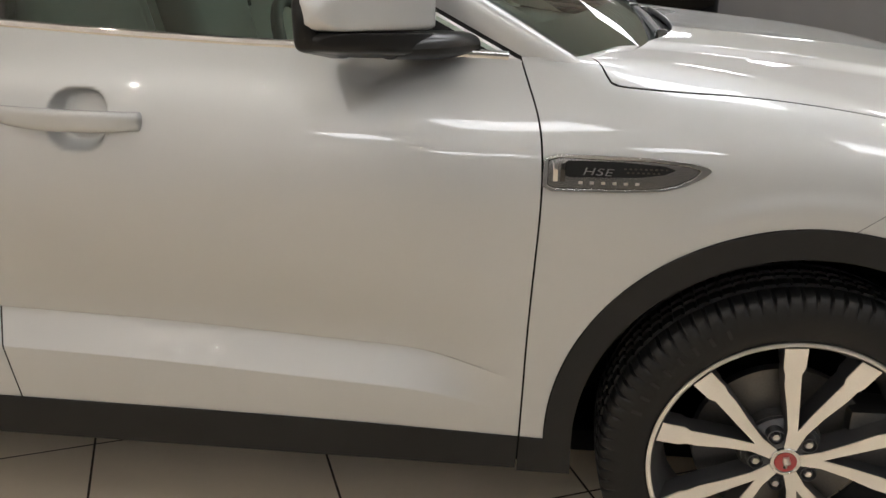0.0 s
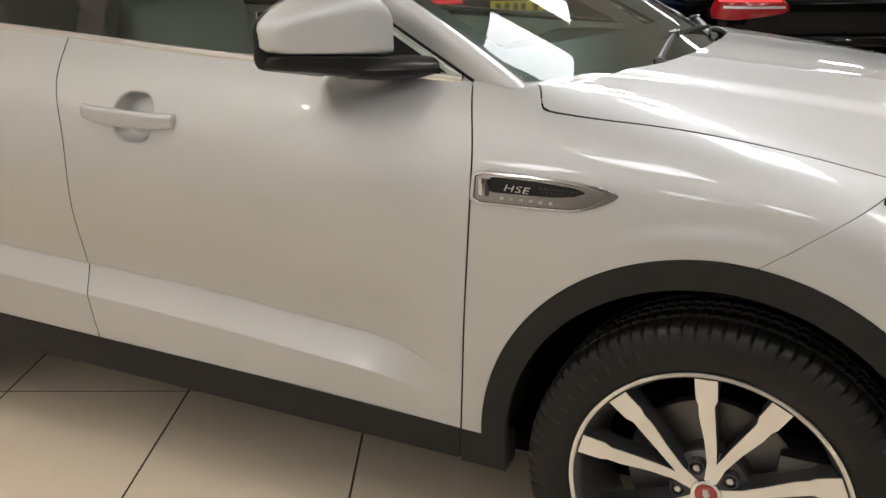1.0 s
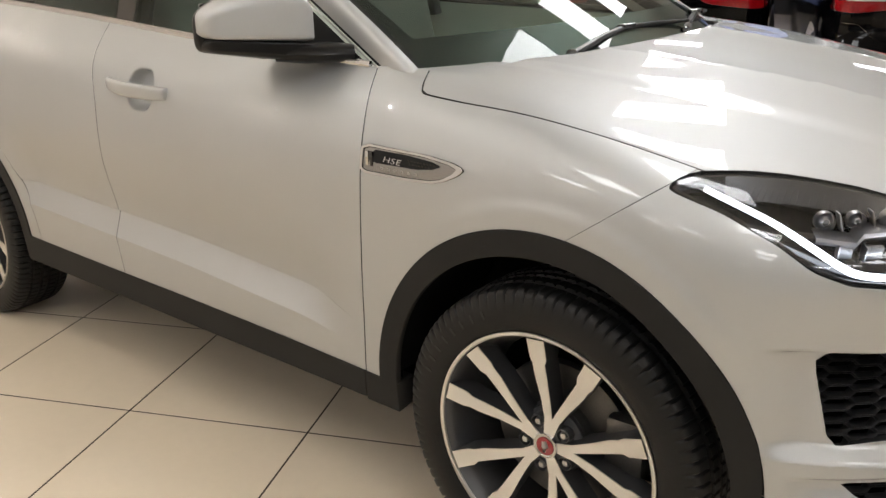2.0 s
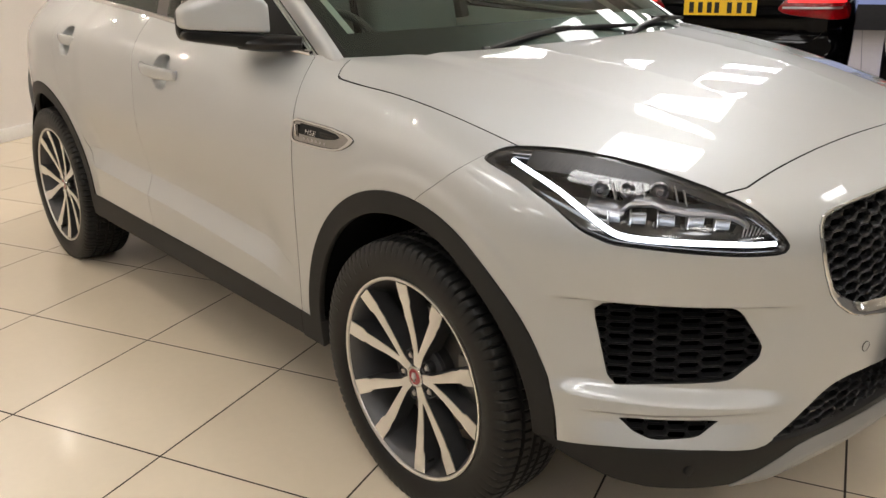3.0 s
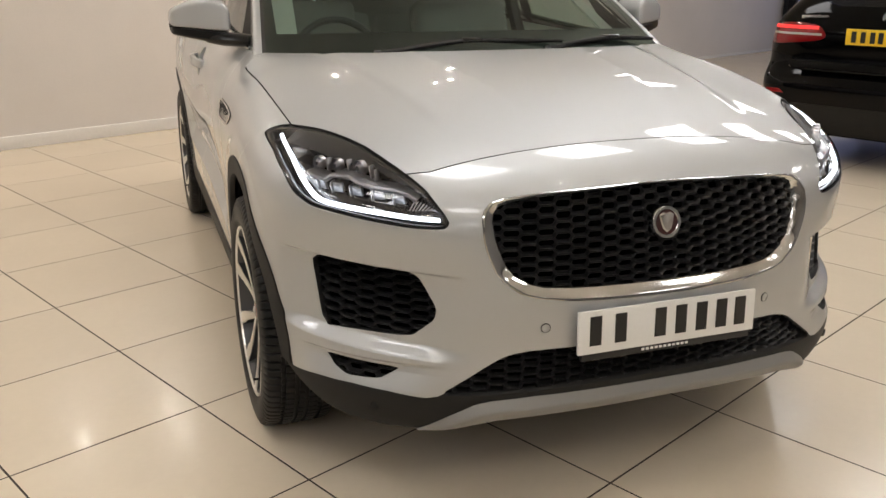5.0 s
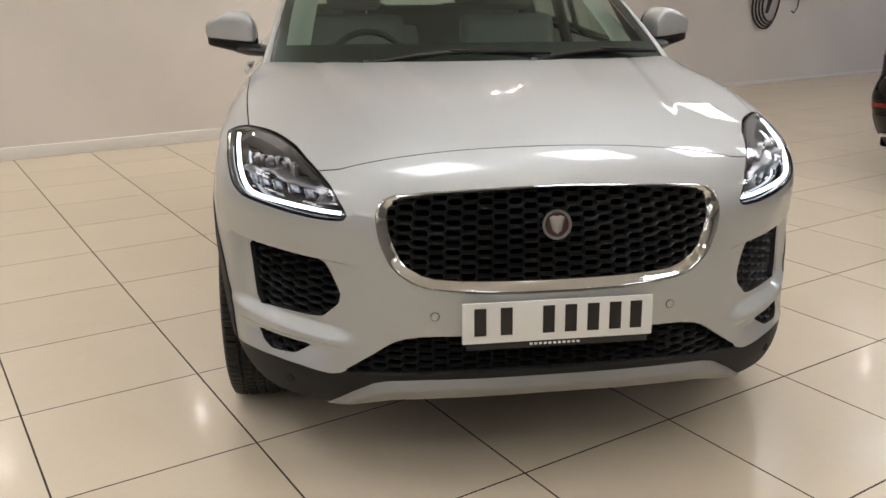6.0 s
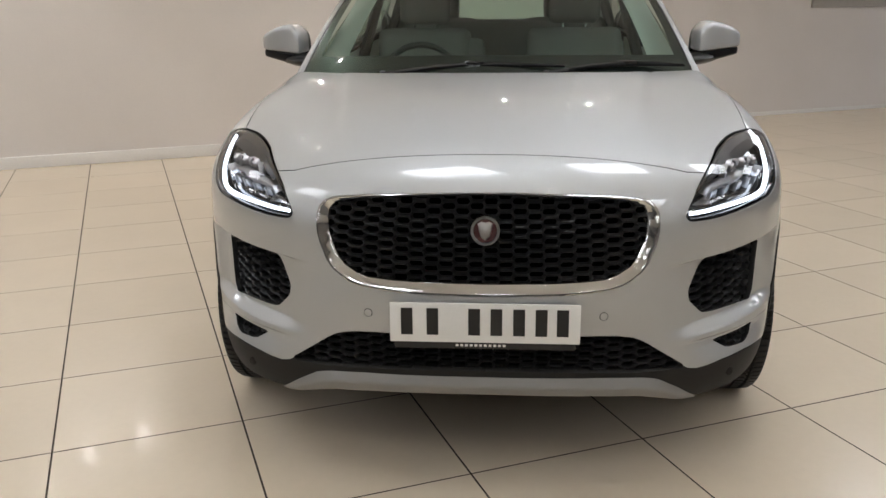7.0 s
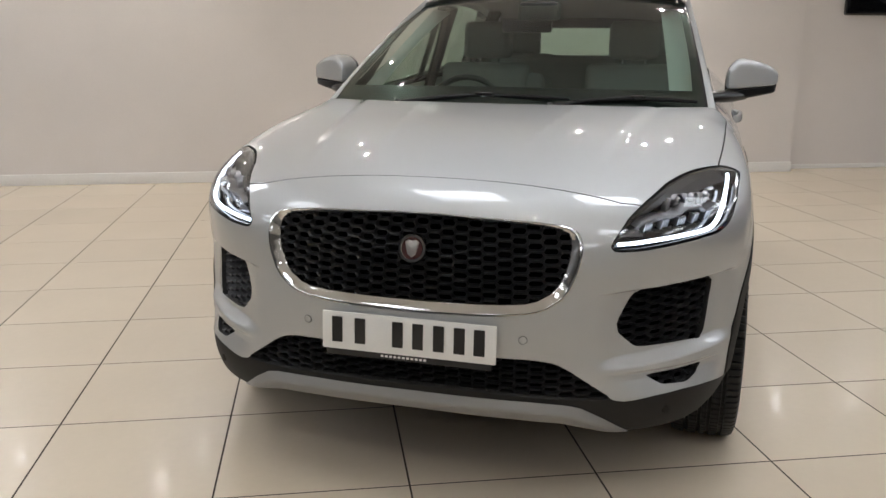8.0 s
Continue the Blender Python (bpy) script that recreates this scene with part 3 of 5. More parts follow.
# Edges of openings and joints get the dark colour in place of shade.
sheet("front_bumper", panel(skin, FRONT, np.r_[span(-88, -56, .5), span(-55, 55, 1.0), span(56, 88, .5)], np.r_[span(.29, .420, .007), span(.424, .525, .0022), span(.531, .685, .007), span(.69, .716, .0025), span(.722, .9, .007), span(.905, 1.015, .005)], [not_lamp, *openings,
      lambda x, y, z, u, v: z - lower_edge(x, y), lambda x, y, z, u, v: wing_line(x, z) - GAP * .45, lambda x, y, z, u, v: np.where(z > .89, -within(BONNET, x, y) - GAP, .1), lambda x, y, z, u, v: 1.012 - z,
      keep_arch(ARCH_FRONT, .471)], .022), PAINT, car, "", SEAL_AND_SHADE)
for s in (-1, 1):
    sheet("bumper_lower_trim", panel(skin, FRONT, span(0, 68, 1.0) * s, span(.255, .395, .005), [lambda x, y, z, u, v: lower_edge(x, y) - .001 - z, lambda x, y, z, u, v: z - BLACK_LOW(np.abs(u)),
          lambda x, y, z, u, v: -within(INTAKE, u * ROUND, z), keep_arch(ARCH_FRONT, .414), lambda x, y, z, u, v: -np.minimum(SKID_TOP(np.abs(u)) - .004 - z, 39.8 - np.abs(u))], .05, -.002), CLADDING, car, "matt dark grey lower bumper trim")
made = panel(skin, FRONT, span(-40, 40, .8), span(.262, .376, .004), [lambda x, y, z, u, v: SKID_TOP(np.abs(u)) - z, lambda x, y, z, u, v: z - SKID_LOW(np.abs(u))], .03, 0)
reach = np.abs(np.degrees(np.arctan2(made[0][:, 1], made[0][:, 0])))
down = np.clip((SKID_TOP(reach) - made[0][:, 2]) / (SKID_TOP(reach) - SKID_LOW(reach) + 1e-4), 0, 1)
proud = .002 + .017 * np.where(down < .42, down / .42, 1 - .45 * (down - .42) / .58) * ease(40, 34, reach)
part("skid_plate", (made[0] + made[2] * proud[:, None] * (np.abs(made[2][:, 2:]) < .8), made[1]), PAINT_PLASTIC, car, "satin silver skid plate under the bumper")
# Bonnet edges too carry the gap's shade as colour.
sheet("bonnet", panel(skin, TOP, span(-.52, .69, .014), span(-.86, .86, .014), [lambda x, y, z, u, v: within(BONNET, x, y) - GAP, not_lamp], .016), PAINT, car, "", SEAL_AND_SHADE)
# Black sheets added behind openings and bonnet gap, standing in for shade.
sheet("inner_front", panel(skin, FRONT, span(-80, 80, 2.5), span(.32, .97, .03), [keep_arch(ARCH_FRONT, .42)], 0, -.10), BLACK, car)
sheet("inner_bonnet", panel(skin, TOP, span(-.44, .62, .05), span(-.82, .82, .05), [lambda x, y, z, u, v: within(BONNET, x, y) - .01], 0, -.03), BLACK, car)


def even(outline, count):
    """A closed outline as evenly spaced points."""
    p = np.vstack([outline, outline[:1]])
    far = np.r_[0, np.cumsum(np.hypot(*np.diff(p, axis=0).T))]
    k = np.linspace(0, far[-1], count + 1)
    return np.stack([np.interp(k, far, p[:, 0]), np.interp(k, far, p[:, 1])], -1)


def surround(u, v):
    """The grille's bright frame: u round it, v from the paint to the mesh, hollow towards the mesh."""
    i, t = np.round(u).astype(int), v[:, None]
    q = even(GRILLE_OUT, 320)[i] * (1 - t) + even(GRILLE_IN, 320)[i] * t
    depth = np.interp(v, [0, .06, .16, .3, .5, .75, 1, 1.1], [-.010, .002, .004, .003, -.001, -.007, -.014, -.034])
    way = np.radians(q[:, 0] / ROUND)
    return FRONT(q[:, 0] / ROUND, q[:, 1]) + np.stack([np.cos(way), np.sin(way), 0 * way], -1) * depth[:, None]


part("grille_frame", grid_mesh(surround, np.arange(321), [0, .03, .06, .11, .16, .23, .3, .4, .5, .62, .75, .88, 1, 1.04, 1.1]), CHROME, car, "polished chrome grille surround")


def honeycomb(outline, at, wide=.0857, tall=.0128, bar=.0040, deep=.018, sign=1):
    """Long six-sided cells in rows set half a cell apart, where their middles fall within an outline."""
    pts, faces = [], []
    a, b = wide * .321, wide * .179
    lo, hi = outline.min(0), outline.max(0)
    shape = np.array([(a, 0), (b, tall), (-b, tall), (-a, 0), (-b, -tall), (b, -tall)])
    rows = int((hi[1] - lo[1]) / tall) + 3
    for j in range(-1, rows):
        z0 = lo[1] + j * tall
        for i in range(-1, int((hi[0] - lo[0]) / wide) + 3):
            x0 = lo[0] + (i + .5 * (j % 2)) * wide
            if within(outline, np.array([x0]), np.array([z0]))[0] < -.022:
                continue
            c = np.array([x0, z0])
            inner = np.where(np.abs(shape[:, :1]) > b * 1.1, 1 - bar * 1.3 / a, 1) * np.array([1, 1 - bar / tall])
            base = len(pts)
            for ring_pts, d in ((shape * 1.0, .003), (shape * (1 + inner) / 2, 0), (shape * inner, .003), (shape * inner * .985, deep)):
                for q in ring_pts + c:
                    pts.append((sign * q[0], q[1], d))
            for r in range(3):
                for k in range(6):
                    m = (k + 1) % 6
                    f = (base + r * 6 + k, base + r * 6 + m, base + r * 6 + 6 + m, base + r * 6 + 6 + k)
                    faces.append(f)
    q = np.array(pts)
    p = at(q[:, 0] / ROUND, q[:, 1])
    way = np.stack([np.cos(np.radians(q[:, 0] / ROUND)), np.sin(np.radians(q[:, 0] / ROUND)), 0 * q[:, 0]], -1)
    return p - way * (q[:, 2] + mesh_depth)[:, None], faces


part("grille_mesh", honeycomb(GRILLE_IN, FRONT), GRILLE_BLACK, car, "black honeycomb grille mesh")
part("intake_mesh", honeycomb(INTAKE, FRONT, .080, .0118), GRILLE_BLACK, car, "black honeycomb lower intake mesh")
for s in (1, -1):
    part("fog_grille", honeycomb(FOG, FRONT, .094, .0125, sign=s), GRILLE_BLACK, car, "black honeycomb side intake mesh")
    part("slit_grille", honeycomb(SLIT, FRONT, .080, .0125, sign=s), GRILLE_BLACK, car, "black honeycomb slit mesh")

# badge in the grille: chrome ring, red field and a plain raised shield
badge = part("grille_badge", lathe([(0, .012), (.030, .012), (.033, .016), (.040, .016), (.043, .010), (.043, -.03)], 48, axis="X"), CHROME, car, "round chrome badge with a red field", m=pose(.845, 0, .800, 0, -12, 0))
part("badge_field", lathe([(0, .0145), (.031, .0145)], 40, axis="X"), DARK_BADGE, badge, "dark red enamel field")
half_shield = [(0, .0225), (.011, .025), (.021, .019), (.018, .002), (.012, -.017), (0, -.026)]
shield = np.array(half_shield + [(-a, b) for a, b in half_shield[-2:0:-1]])
crest = [(.0146, a, b) for a, b in shield] + [(.0185, a * .86, b * .86) for a, b in shield] + [(.0205, 0, 0)]
n = len(shield)
part("badge_shield", (crest, [(k, (k + 1) % n, n + (k + 1) % n, n + k) for k in range(n)] + [(n + k, n + (k + 1) % n, 2 * n) for k in range(n)]), CHROME_SATIN, badge, "plain raised silver shield", smooth=False)

# front plate: a white plate with plain dark bars
plate = part("number_plate", box(.010, .524, .113, bevel=.004), PLATE_WHITE, car, "white dealer plate with dark bars", m=pose(.905, 0, .553, 0, -3, 0))
for y in (-.212, -.141, -.026, .035, .097, .158, .216):
    part("plate_bar", box(.003, .032, .076, (.0055, y - .002, .004)), INK, plate)
part("plate_holder", box(.012, .50, .022, (-.004, 0, -.064), .003), GRILLE_BLACK, plate)
for y in range(-5, 6):
    part("holder_bar", box(.002, .008, .006, (.0035, y * .013 - .01, -.064)), PLATE_WHITE, plate)
for s in (1, -1):
    for a, z in ((20.8, .563), (46, .335)):
        q = FRONT(np.array([s * a]), np.array([z]))[0]
        eye = part("parking_sensor", lathe([(0, .0012), (.0095, .0012), (.011, .0004), (.0118, -.004)], 20, axis="X"), PAINT if z > .5 else CLADDING, car, m=Matrix.Translation(q) @ pose(0, 0, 0, 0, 0, s * a * .55))
        part("sensor_ring", lathe([(.0112, .0014), (.0124, .001), (.0128, -.003)], 20, axis="X"), SEAL_AND_SHADE, eye)


def headlamp(s):
    """Lens over a dark housing with a bent light strip, a chrome ledge and two rows of modules."""
    at = lambda a, z, d: (lambda q, w: q - w * d)(FRONT(np.array([s * a]), np.array([z]))[0], np.array([math.cos(radians(a)), s * math.sin(radians(a)), 0]))
    back = panel(skin, FRONT, span(30, 80, .7) * s, span(.80, 1.01, .005), [lambda x, y, z, u, v: within(LAMP, nose_angle(x, y), z) - .0005], 0, -.045)
    lamp = sheet("headlamp", back, GLOSS_BLACK, car, "lit headlamp with a bent white running light")
    sheet("lens", panel(skin, FRONT, span(30, 80, .8) * s, span(.80, 1.01, .005), [lambda x, y, z, u, v: within(LAMP, nose_angle(x, y), z) - .001], 0, -.001), LAMP_GLASS, lamp, "clear headlamp lens")
    sheet("bezel", panel(skin, FRONT, span(30, 80, .7) * s, span(.80, 1.01, .004), [lambda x, y, z, u, v: within(LAMP, nose_angle(x, y), z) - .001, lambda x, y, z, u, v: .006 - within(LAMP, nose_angle(x, y), z)], .03, -.005), GLOSS_BLACK, lamp)
    strip = [(71.6, .972), (67.6, .950), (64.3, .929), (61.8, .907), (59.8, .887), (57.6, .864), (55.2, .850), (50.4, .8435), (44.2, .8370), (40.2, .8315), (37.0, .829)]
    rail = spline(*[(i, a) for i, (a, z) in enumerate(strip)]), spline(*[(i, z) for i, (a, z) in enumerate(strip)])
    k = np.linspace(0, len(strip) - 1, 60)
    part("light_strip", tube([at(float(rail[0](i)), float(rail[1](i)), .017) for i in k], [.0052 + .0014 * math.sin(math.pi * i / (len(strip) - 1)) for i in k], 8), DAYLIGHT, lamp, "white running light strip")
    ledge = [(60.2, .911), (58, .907), (56.2, .903), (55.2, .915), (52.4, .916), (50.6, .906), (48.2, .899), (44.8, .895), (42.2, .887), (40.6, .872)]
    rows_l = [[at(a, z - .013, .026), at(a, z - .006, .013), at(a, z, .010), at(a, z + .003, .024), at(a, z + .006, .044)] for a, z in ledge]
    part("ledge", ([p for row in rows_l for p in row], [(5 * i + j, 5 * i + j + 1, 5 * i + j + 6, 5 * i + j + 5) for i in range(len(ledge) - 1) for j in range(4)]), LAMP_CHROME, lamp, "bright stepped ledge", smooth=False)
    for a, z, r in ((59.0, .931, .0135), (55.6, .931, .012), (51.6, .929, .0150)):
        unit = part("projector", lathe([(r * .45, .016), (r * .8, .010), (r * .98, .002), (r + .002, -.004), (r + .004, -.004), (r + .004, .012)], 24, axis="Z"), LAMP_CHROME, lamp, "bright reflector bowl", m=look(at(a, z, .024), at(a, z, -.2)) @ pose(0, 0, 0, 180, 0, 0))
        part("projector_lens", lathe([(0, .009), (r * .35, .010), (r * .5, .014)], 6, axis="Z"), LAMP_PALE, unit, "domed glass lens")
    for a, z in ((57.3, .929), (53.6, .930), (49.4, .922), (48.3, .915)):
        part("reflector_fin", box(.003, .034, .022, (0, 0, 0), .001), LAMP_CHROME, lamp, m=look(at(a, z, .026), at(a, z, -.2)) @ pose(0, 0, 0, 0, 0, 14 * s))
    for i, (a, z, w) in enumerate(((56.9, .884, .022), (54.0, .882, .030), (50.6, .879, .032), (47.0, .876, .032), (43.6, .869, .028))):
        facet = part("lens_block", box(w, .026, .010, (0, 0, 0), .003), LAMP_PALE, lamp, "clear glass block", m=look(at(a, z, .036), at(a, z, -.2)) @ pose(0, 0, 0, -16, 9 * (i % 2) - 4, 0))
        part("block_wall", box(.0025, .030, .020, (w / 2 + .002, 0, 0), .0005), LAMP_CHROME, facet)
    brow = spline((42, .914), (49.4, .952), (55, .970), (61, .984), (72, .994))
    shelf_a = np.linspace(69.5, 43.0, 40)
    visor = [[at(a, float(brow(a)) - .004, .010), at(a, float(brow(a)) - .020, .016), at(a, float(brow(a)) - .034 * min(1, (a - 41) / 12), .020)] for a in shelf_a]
    part("visor", ([p for row in visor for p in row], [(3 * i + j, 3 * i + j + 1, 3 * i + j + 4, 3 * i + j + 3) for i in range(39) for j in range(2)]), LAMP_VISOR, lamp, "dark smoked upper visor")
    for i in range(18):
        a = 67.6 - i * .72
        part("rib", tube([at(a, float(brow(a)) - .033, .0185), at(a - .7, float(brow(a - .7)) - .016, .0135)], .0011, 5), LAMP_GREY, lamp)
    for i in range(9):
        a = 41.0 - i * .45
        part("rib", tube([at(a + .5, .848 + i * .0004, .015), at(a - .1, .874 - i * .0030, .015)], .0014, 5), LAMP_CHROME, lamp)


headlamp(-1)
headlamp(1)


def side_vent(s):
    """Chrome-framed vent on the wing: recess shade as dark colour, bright end block, dark mesh field and the trim
    letters.
    """
    mirrored = s > 0
    zone = lambda q: (lambda x, y, z, u, v: within(q, x, z))
    off = lambda q: (lambda x, y, z, u, v: -within(q, x, z))
    rim = round_corners([(-.489, .968), (-.31, .965), (-.242, .958), (-.219, .951), (-.231, .938), (-.26, .923), (-.29, .916), (-.36, .9125), (-.490, .912)], 1, .1)
    field = round_corners([(-.458, .963), (-.36, .962), (-.285, .957), (-.262, .950), (-.285, .941), (-.33, .935), (-.458, .933)], 1, .08)
    make = lambda cuts, flange, offset: panel(skin, SIDE, span(-.5, -.19, .004), span(.90, .98, .003), cuts, flange, offset, mirrored)
    # Dark edges and backing sheet stand in for shade round the frame.
    frame_part = sheet("wing_vent", make([zone(VENT), lambda x, y, z, u, v: within(VENT, x, z) - .0015, off(rim)], .010, .0045), CHROME, car, "chrome wing vent with a dark mesh field", SEAL_AND_SHADE)
    sheet("vent_shadow", make([zone(VENT)], 0, -.002), SEAL_AND_SHADE, frame_part)
    sheet("vent_ledge", make([lambda x, y, z, u, v: within(rim, x, z) - .002, off(field)], .008, .0015), VENT_METAL, frame_part, "satin metal ledge", SEAL_AND_SHADE)
    sheet("vent_field", make([lambda x, y, z, u, v: within(field, x, z) - .0005], 0, .002), SEAL_AND_SHADE, frame_part, "black mesh field")
    for x in (-.475, -.462):
        q = SIDE(np.array([x]), np.array([.942]))[0]
        part("end_block", box(.009, .004, .034, (x, s * (abs(q[1]) + .003), .942), .0015), CHROME if x < -.47 else GLOSS_BLACK, frame_part)
    for i in range(9):
        for k in range(3):
            x, z = -.352 + i * .009 + .0045 * (k % 2), .938 + k * .0065
            if within(field, np.array([x]), np.array([z]))[0] > .004:
                q = SIDE(np.array([x]), np.array([z]))[0]
                part("field_stud", box(.0045, .0016, .003, (x, s * (abs(q[1]) + .0026), z)), GLOSS_BLACK, frame_part)
    if s < 0:
        data = bpy.data.curves.new("trim_letters", "FONT")
        data.body, data.size, data.extrude, data.shear, data.align_y = "HSE", .0185, .0008, .22, "CENTER"
        data.space_character = 1.1
        raw = new("letters_source", data)
        me = bpy.data.meshes.new_from_object(raw.evaluated_get(bpy.context.evaluated_depsgraph_get()))
        bpy.data.objects.remove(raw)
        me.materials.append(CHROME)
        q = SIDE(np.array([-.428]), np.array([.945]))[0]
        part("trim_letters", me, CHROME, frame_part, "raised silver letters", m=pose(q[0], q[1] - .0035, q[2], 82, 2.0, 0) @ Matrix.Diagonal((1.6, 1, 1, 1)))
    for i in range(6):
        x = -.43 + i * .020
        q = SIDE(np.array([x]), np.array([.9245]))[0]
        part("name_bar", box(.007, .001, .005, (q[0], s * (abs(q[1]) + .002), q[2])), CHROME_SATIN, frame_part)


side_vent(-1)
side_vent(1)



def door_handle(x, z, s):
    """A bowed bar standing off the door over its cup."""
    base = float(HALF(z - .01)) - .012
    def at(a, b):
        along = 2 * b - 1
        close = np.clip((1 - np.abs(along)) / .03, 0, 1)**.4
        out = .012 + .030 * (1 - np.abs(along)**2.4)
        tall = (.017 + .0045 * (1 - along**2)) * (.72 + .28 * close)
        e = lambda q, p: np.sign(q) * np.abs(q)**p
        return np.stack([x + .148 * along, s * (base + out + e(np.cos(a), .7) * .012 * close), z - .03 * .148 * along + e(np.sin(a), .6) * tall * close], -1)
    part("door_handle", grid_mesh(at, np.linspace(0, 2 * math.pi, 33), np.r_[0, .002, .005, .01, .016, np.linspace(.03, .97, 25), .984, .99, .995, .998, 1]), PAINT, car, "silver bar door handle")


for s in (-1, 1):
    for x, z in HANDLES:
        door_handle(x, z, s)


# ---- cabin: pillars, glass and roof ----
def screen_at(a, b):
    """a across from -1 to 1, b up from 0 to 1."""
    bow = 1 - a * a
    low = np.stack([-.442 + .212 * (1 - np.abs(a)**2.2), .788 * a, 1.124 + .010 * bow], -1)
    high = np.stack([-1.355 + .09 * bow, .655 * a, 1.548 + .045 * bow], -1)
    mid = .028 * (4 * b * (1 - b))
    p = low * (1 - b)[:, None] + high * b[:, None]
    return p + np.stack([mid * .45, 0 * a, mid], -1)


def flank_at(k, z):
    """Beside the windows: k metres behind the windscreen's edge line, z up."""
    rise = z - 1.135
    return np.stack([-.555 - rise * 1.93 - k, .803 - .335 * rise, z], -1)


side_y = lambda x, z: .803 - .335 * (z - 1.135) - .02 * np.clip(-1.9 - x, 0, 1)
part("windscreen", grid_mesh(screen_at, np.linspace(-.985, .985, 41), np.linspace(-.02, 1, 21)), GLASS, car, "clear tinted windscreen")
rim_p, rim_f = [], []
for a0, a1, b0, b1 in ((-1.0, 1.0, -.05, .115), (-1.0, 1.0, .955, 1.01)):
    p, f = grid_mesh(lambda a, b: screen_at(a, b) - (0, 0, .004), np.linspace(a0, a1, 41), np.linspace(b0, b1, 4))
    rim_f += [tuple(np.array(q) + len(rim_p)) for q in f]
    rim_p += list(p)
for s in (-1, 1):
    p, f = grid_mesh(lambda a, b: screen_at(s * (a - .055 * np.clip(.35 - b, 0, 1)**1.2 * (a < .95)), b) - (0, 0, .004), np.linspace(.945, 1.0, 4), np.linspace(0, 1, 24))
    rim_f += [tuple(np.array(q) + len(rim_p)) for q in f]
    rim_p += list(p)
part("screen_border", (np.array(rim_p), rim_f), GRILLE_BLACK, car, "black printed windscreen border")

ROOF_EDGE = spline((-2.95, 1.50), (-2.5, 1.575), (-2.0, 1.60), (-1.6, 1.592), (-1.37, 1.565))
for s in (-1, 1):
    flip = (1, s, 1)
    def strip(k0, k1, lift, lo=1.118, hi=1.56, n=5):
        return grid_mesh(lambda k, z: (flank_at(k, z) + np.stack([0 * k, lift + 0 * k, 0 * k], -1)) * flip, np.linspace(k0, k1, n), np.linspace(lo, hi, 24))
    # the painted pillar turns from the screen's edge round to the side
    def pillar_at(a, b):
        edge = screen_at(np.ones_like(b), b)
        side_p = flank_at(np.full_like(b, .004), 1.120 + b * .44)
        bulge = np.sin(np.pi * a)[:, None] * np.array([.012, .014, .014])
        return (edge * (1 - a)[:, None] + side_p * a[:, None] + bulge) * flip
    part("windscreen_pillar", grid_mesh(pillar_at, np.linspace(0, 1, 10), np.linspace(-.05, 1.03, 27)), PAINT, car)
    part("pillar_seal", strip(-.004, .022, -.005), SEAL_AND_SHADE, car)
    part("window_frame", strip(.020, .030, .002), CHROME_SATIN, car, "satin window frame strip")
    part("mirror_sail", grid_mesh(lambda a, b: (np.stack([-.582 - .26 * a - (.44 * b) * (1 - a), 0 * a, 1.124 + .016 * a + .228 * b * (1 - a)], -1) + np.stack([0 * a, side_y(0 * a, 1.13 + .228 * b * (1 - a)) + .0015, 0 * a], -1)) * flip, np.linspace(0, 1, 6), np.linspace(0, 1, 6)), SEAL_AND_SHADE, car, "black triangular mirror mount")
    # windows in a row behind one another
    def window(name, x0, x1, material, lean0, lean1, label):
        def at(a, b):
            low_x, z0 = x0 + (x1 - x0) * a, None
            z0 = BELT(low_x) - .01
            z1 = ROOF_EDGE(low_x) - .03
            z = z0 + (z1 - z0) * b
            x = low_x + (lean0 * (1 - a) + lean1 * a) * b
            return np.stack([x, side_y(x, z) - .006, z], -1) * flip
        part(name, grid_mesh(at, np.linspace(0, 1, 14), np.linspace(0, 1, 10)), material, car, label)
    window("front_window", -.615, -1.60, GLASS_SIDE, -.82, 0, "tinted front door window")
    window("rear_window", -1.69, -2.42, GLASS_SIDE, 0, 0, "tinted rear door window")
    window("quarter_window", -2.47, -2.85, GLASS_DARK, 0, .02, "dark quarter window")
    window("door_pillar", -1.585, -1.70, GLOSS_BLACK, 0, 0, "gloss black door pillar")
    window("rear_pillar", -2.415, -2.48, GLOSS_BLACK, 0, 0, "gloss black rear pillar")
    x = np.linspace(-.57, -2.5, 30)
    part("belt_trim", tube([(q, s * (float(half_width(np.array(q), np.array(float(BELT(q))))) - .001), float(BELT(q)) + .004) for q in x], .0065, 8, flat=1.4), CHROME, car, "chrome strip under the windows")
    x = np.linspace(-1.36, -2.9, 24)
    part("roof_side", grid_mesh(lambda a, b: np.stack([-1.34 - 1.6 * a, s * (side_y(-1.34 - 1.6 * a, ROOF_EDGE(-1.34 - 1.6 * a) - .03) - .07 * b + .012 * np.sin(np.pi * b)), ROOF_EDGE(-1.34 - 1.6 * a) - .03 + .045 * np.sin(b * np.pi / 2)], -1), np.linspace(0, 1, 26), np.linspace(0, 1, 6)), PAINT, car)


def roof_at(a, b):
    x = -1.345 + .09 * (1 - b * b) * (1 - a) - 1.62 * a
    return np.stack([x, b * (.60 - .04 * a), ROOF_EDGE(x) + .012 + .038 * (1 - b * b)], -1)


part("roof", grid_mesh(roof_at, np.linspace(0, 1, 26), np.linspace(-1, 1, 25)), PAINT, car)
part("headliner", grid_mesh(lambda a, b: roof_at(a, b) - (0, 0, .035), np.linspace(0.02, 1, 12), np.linspace(-1, 1, 13)), CABIN_CLOTH, car)
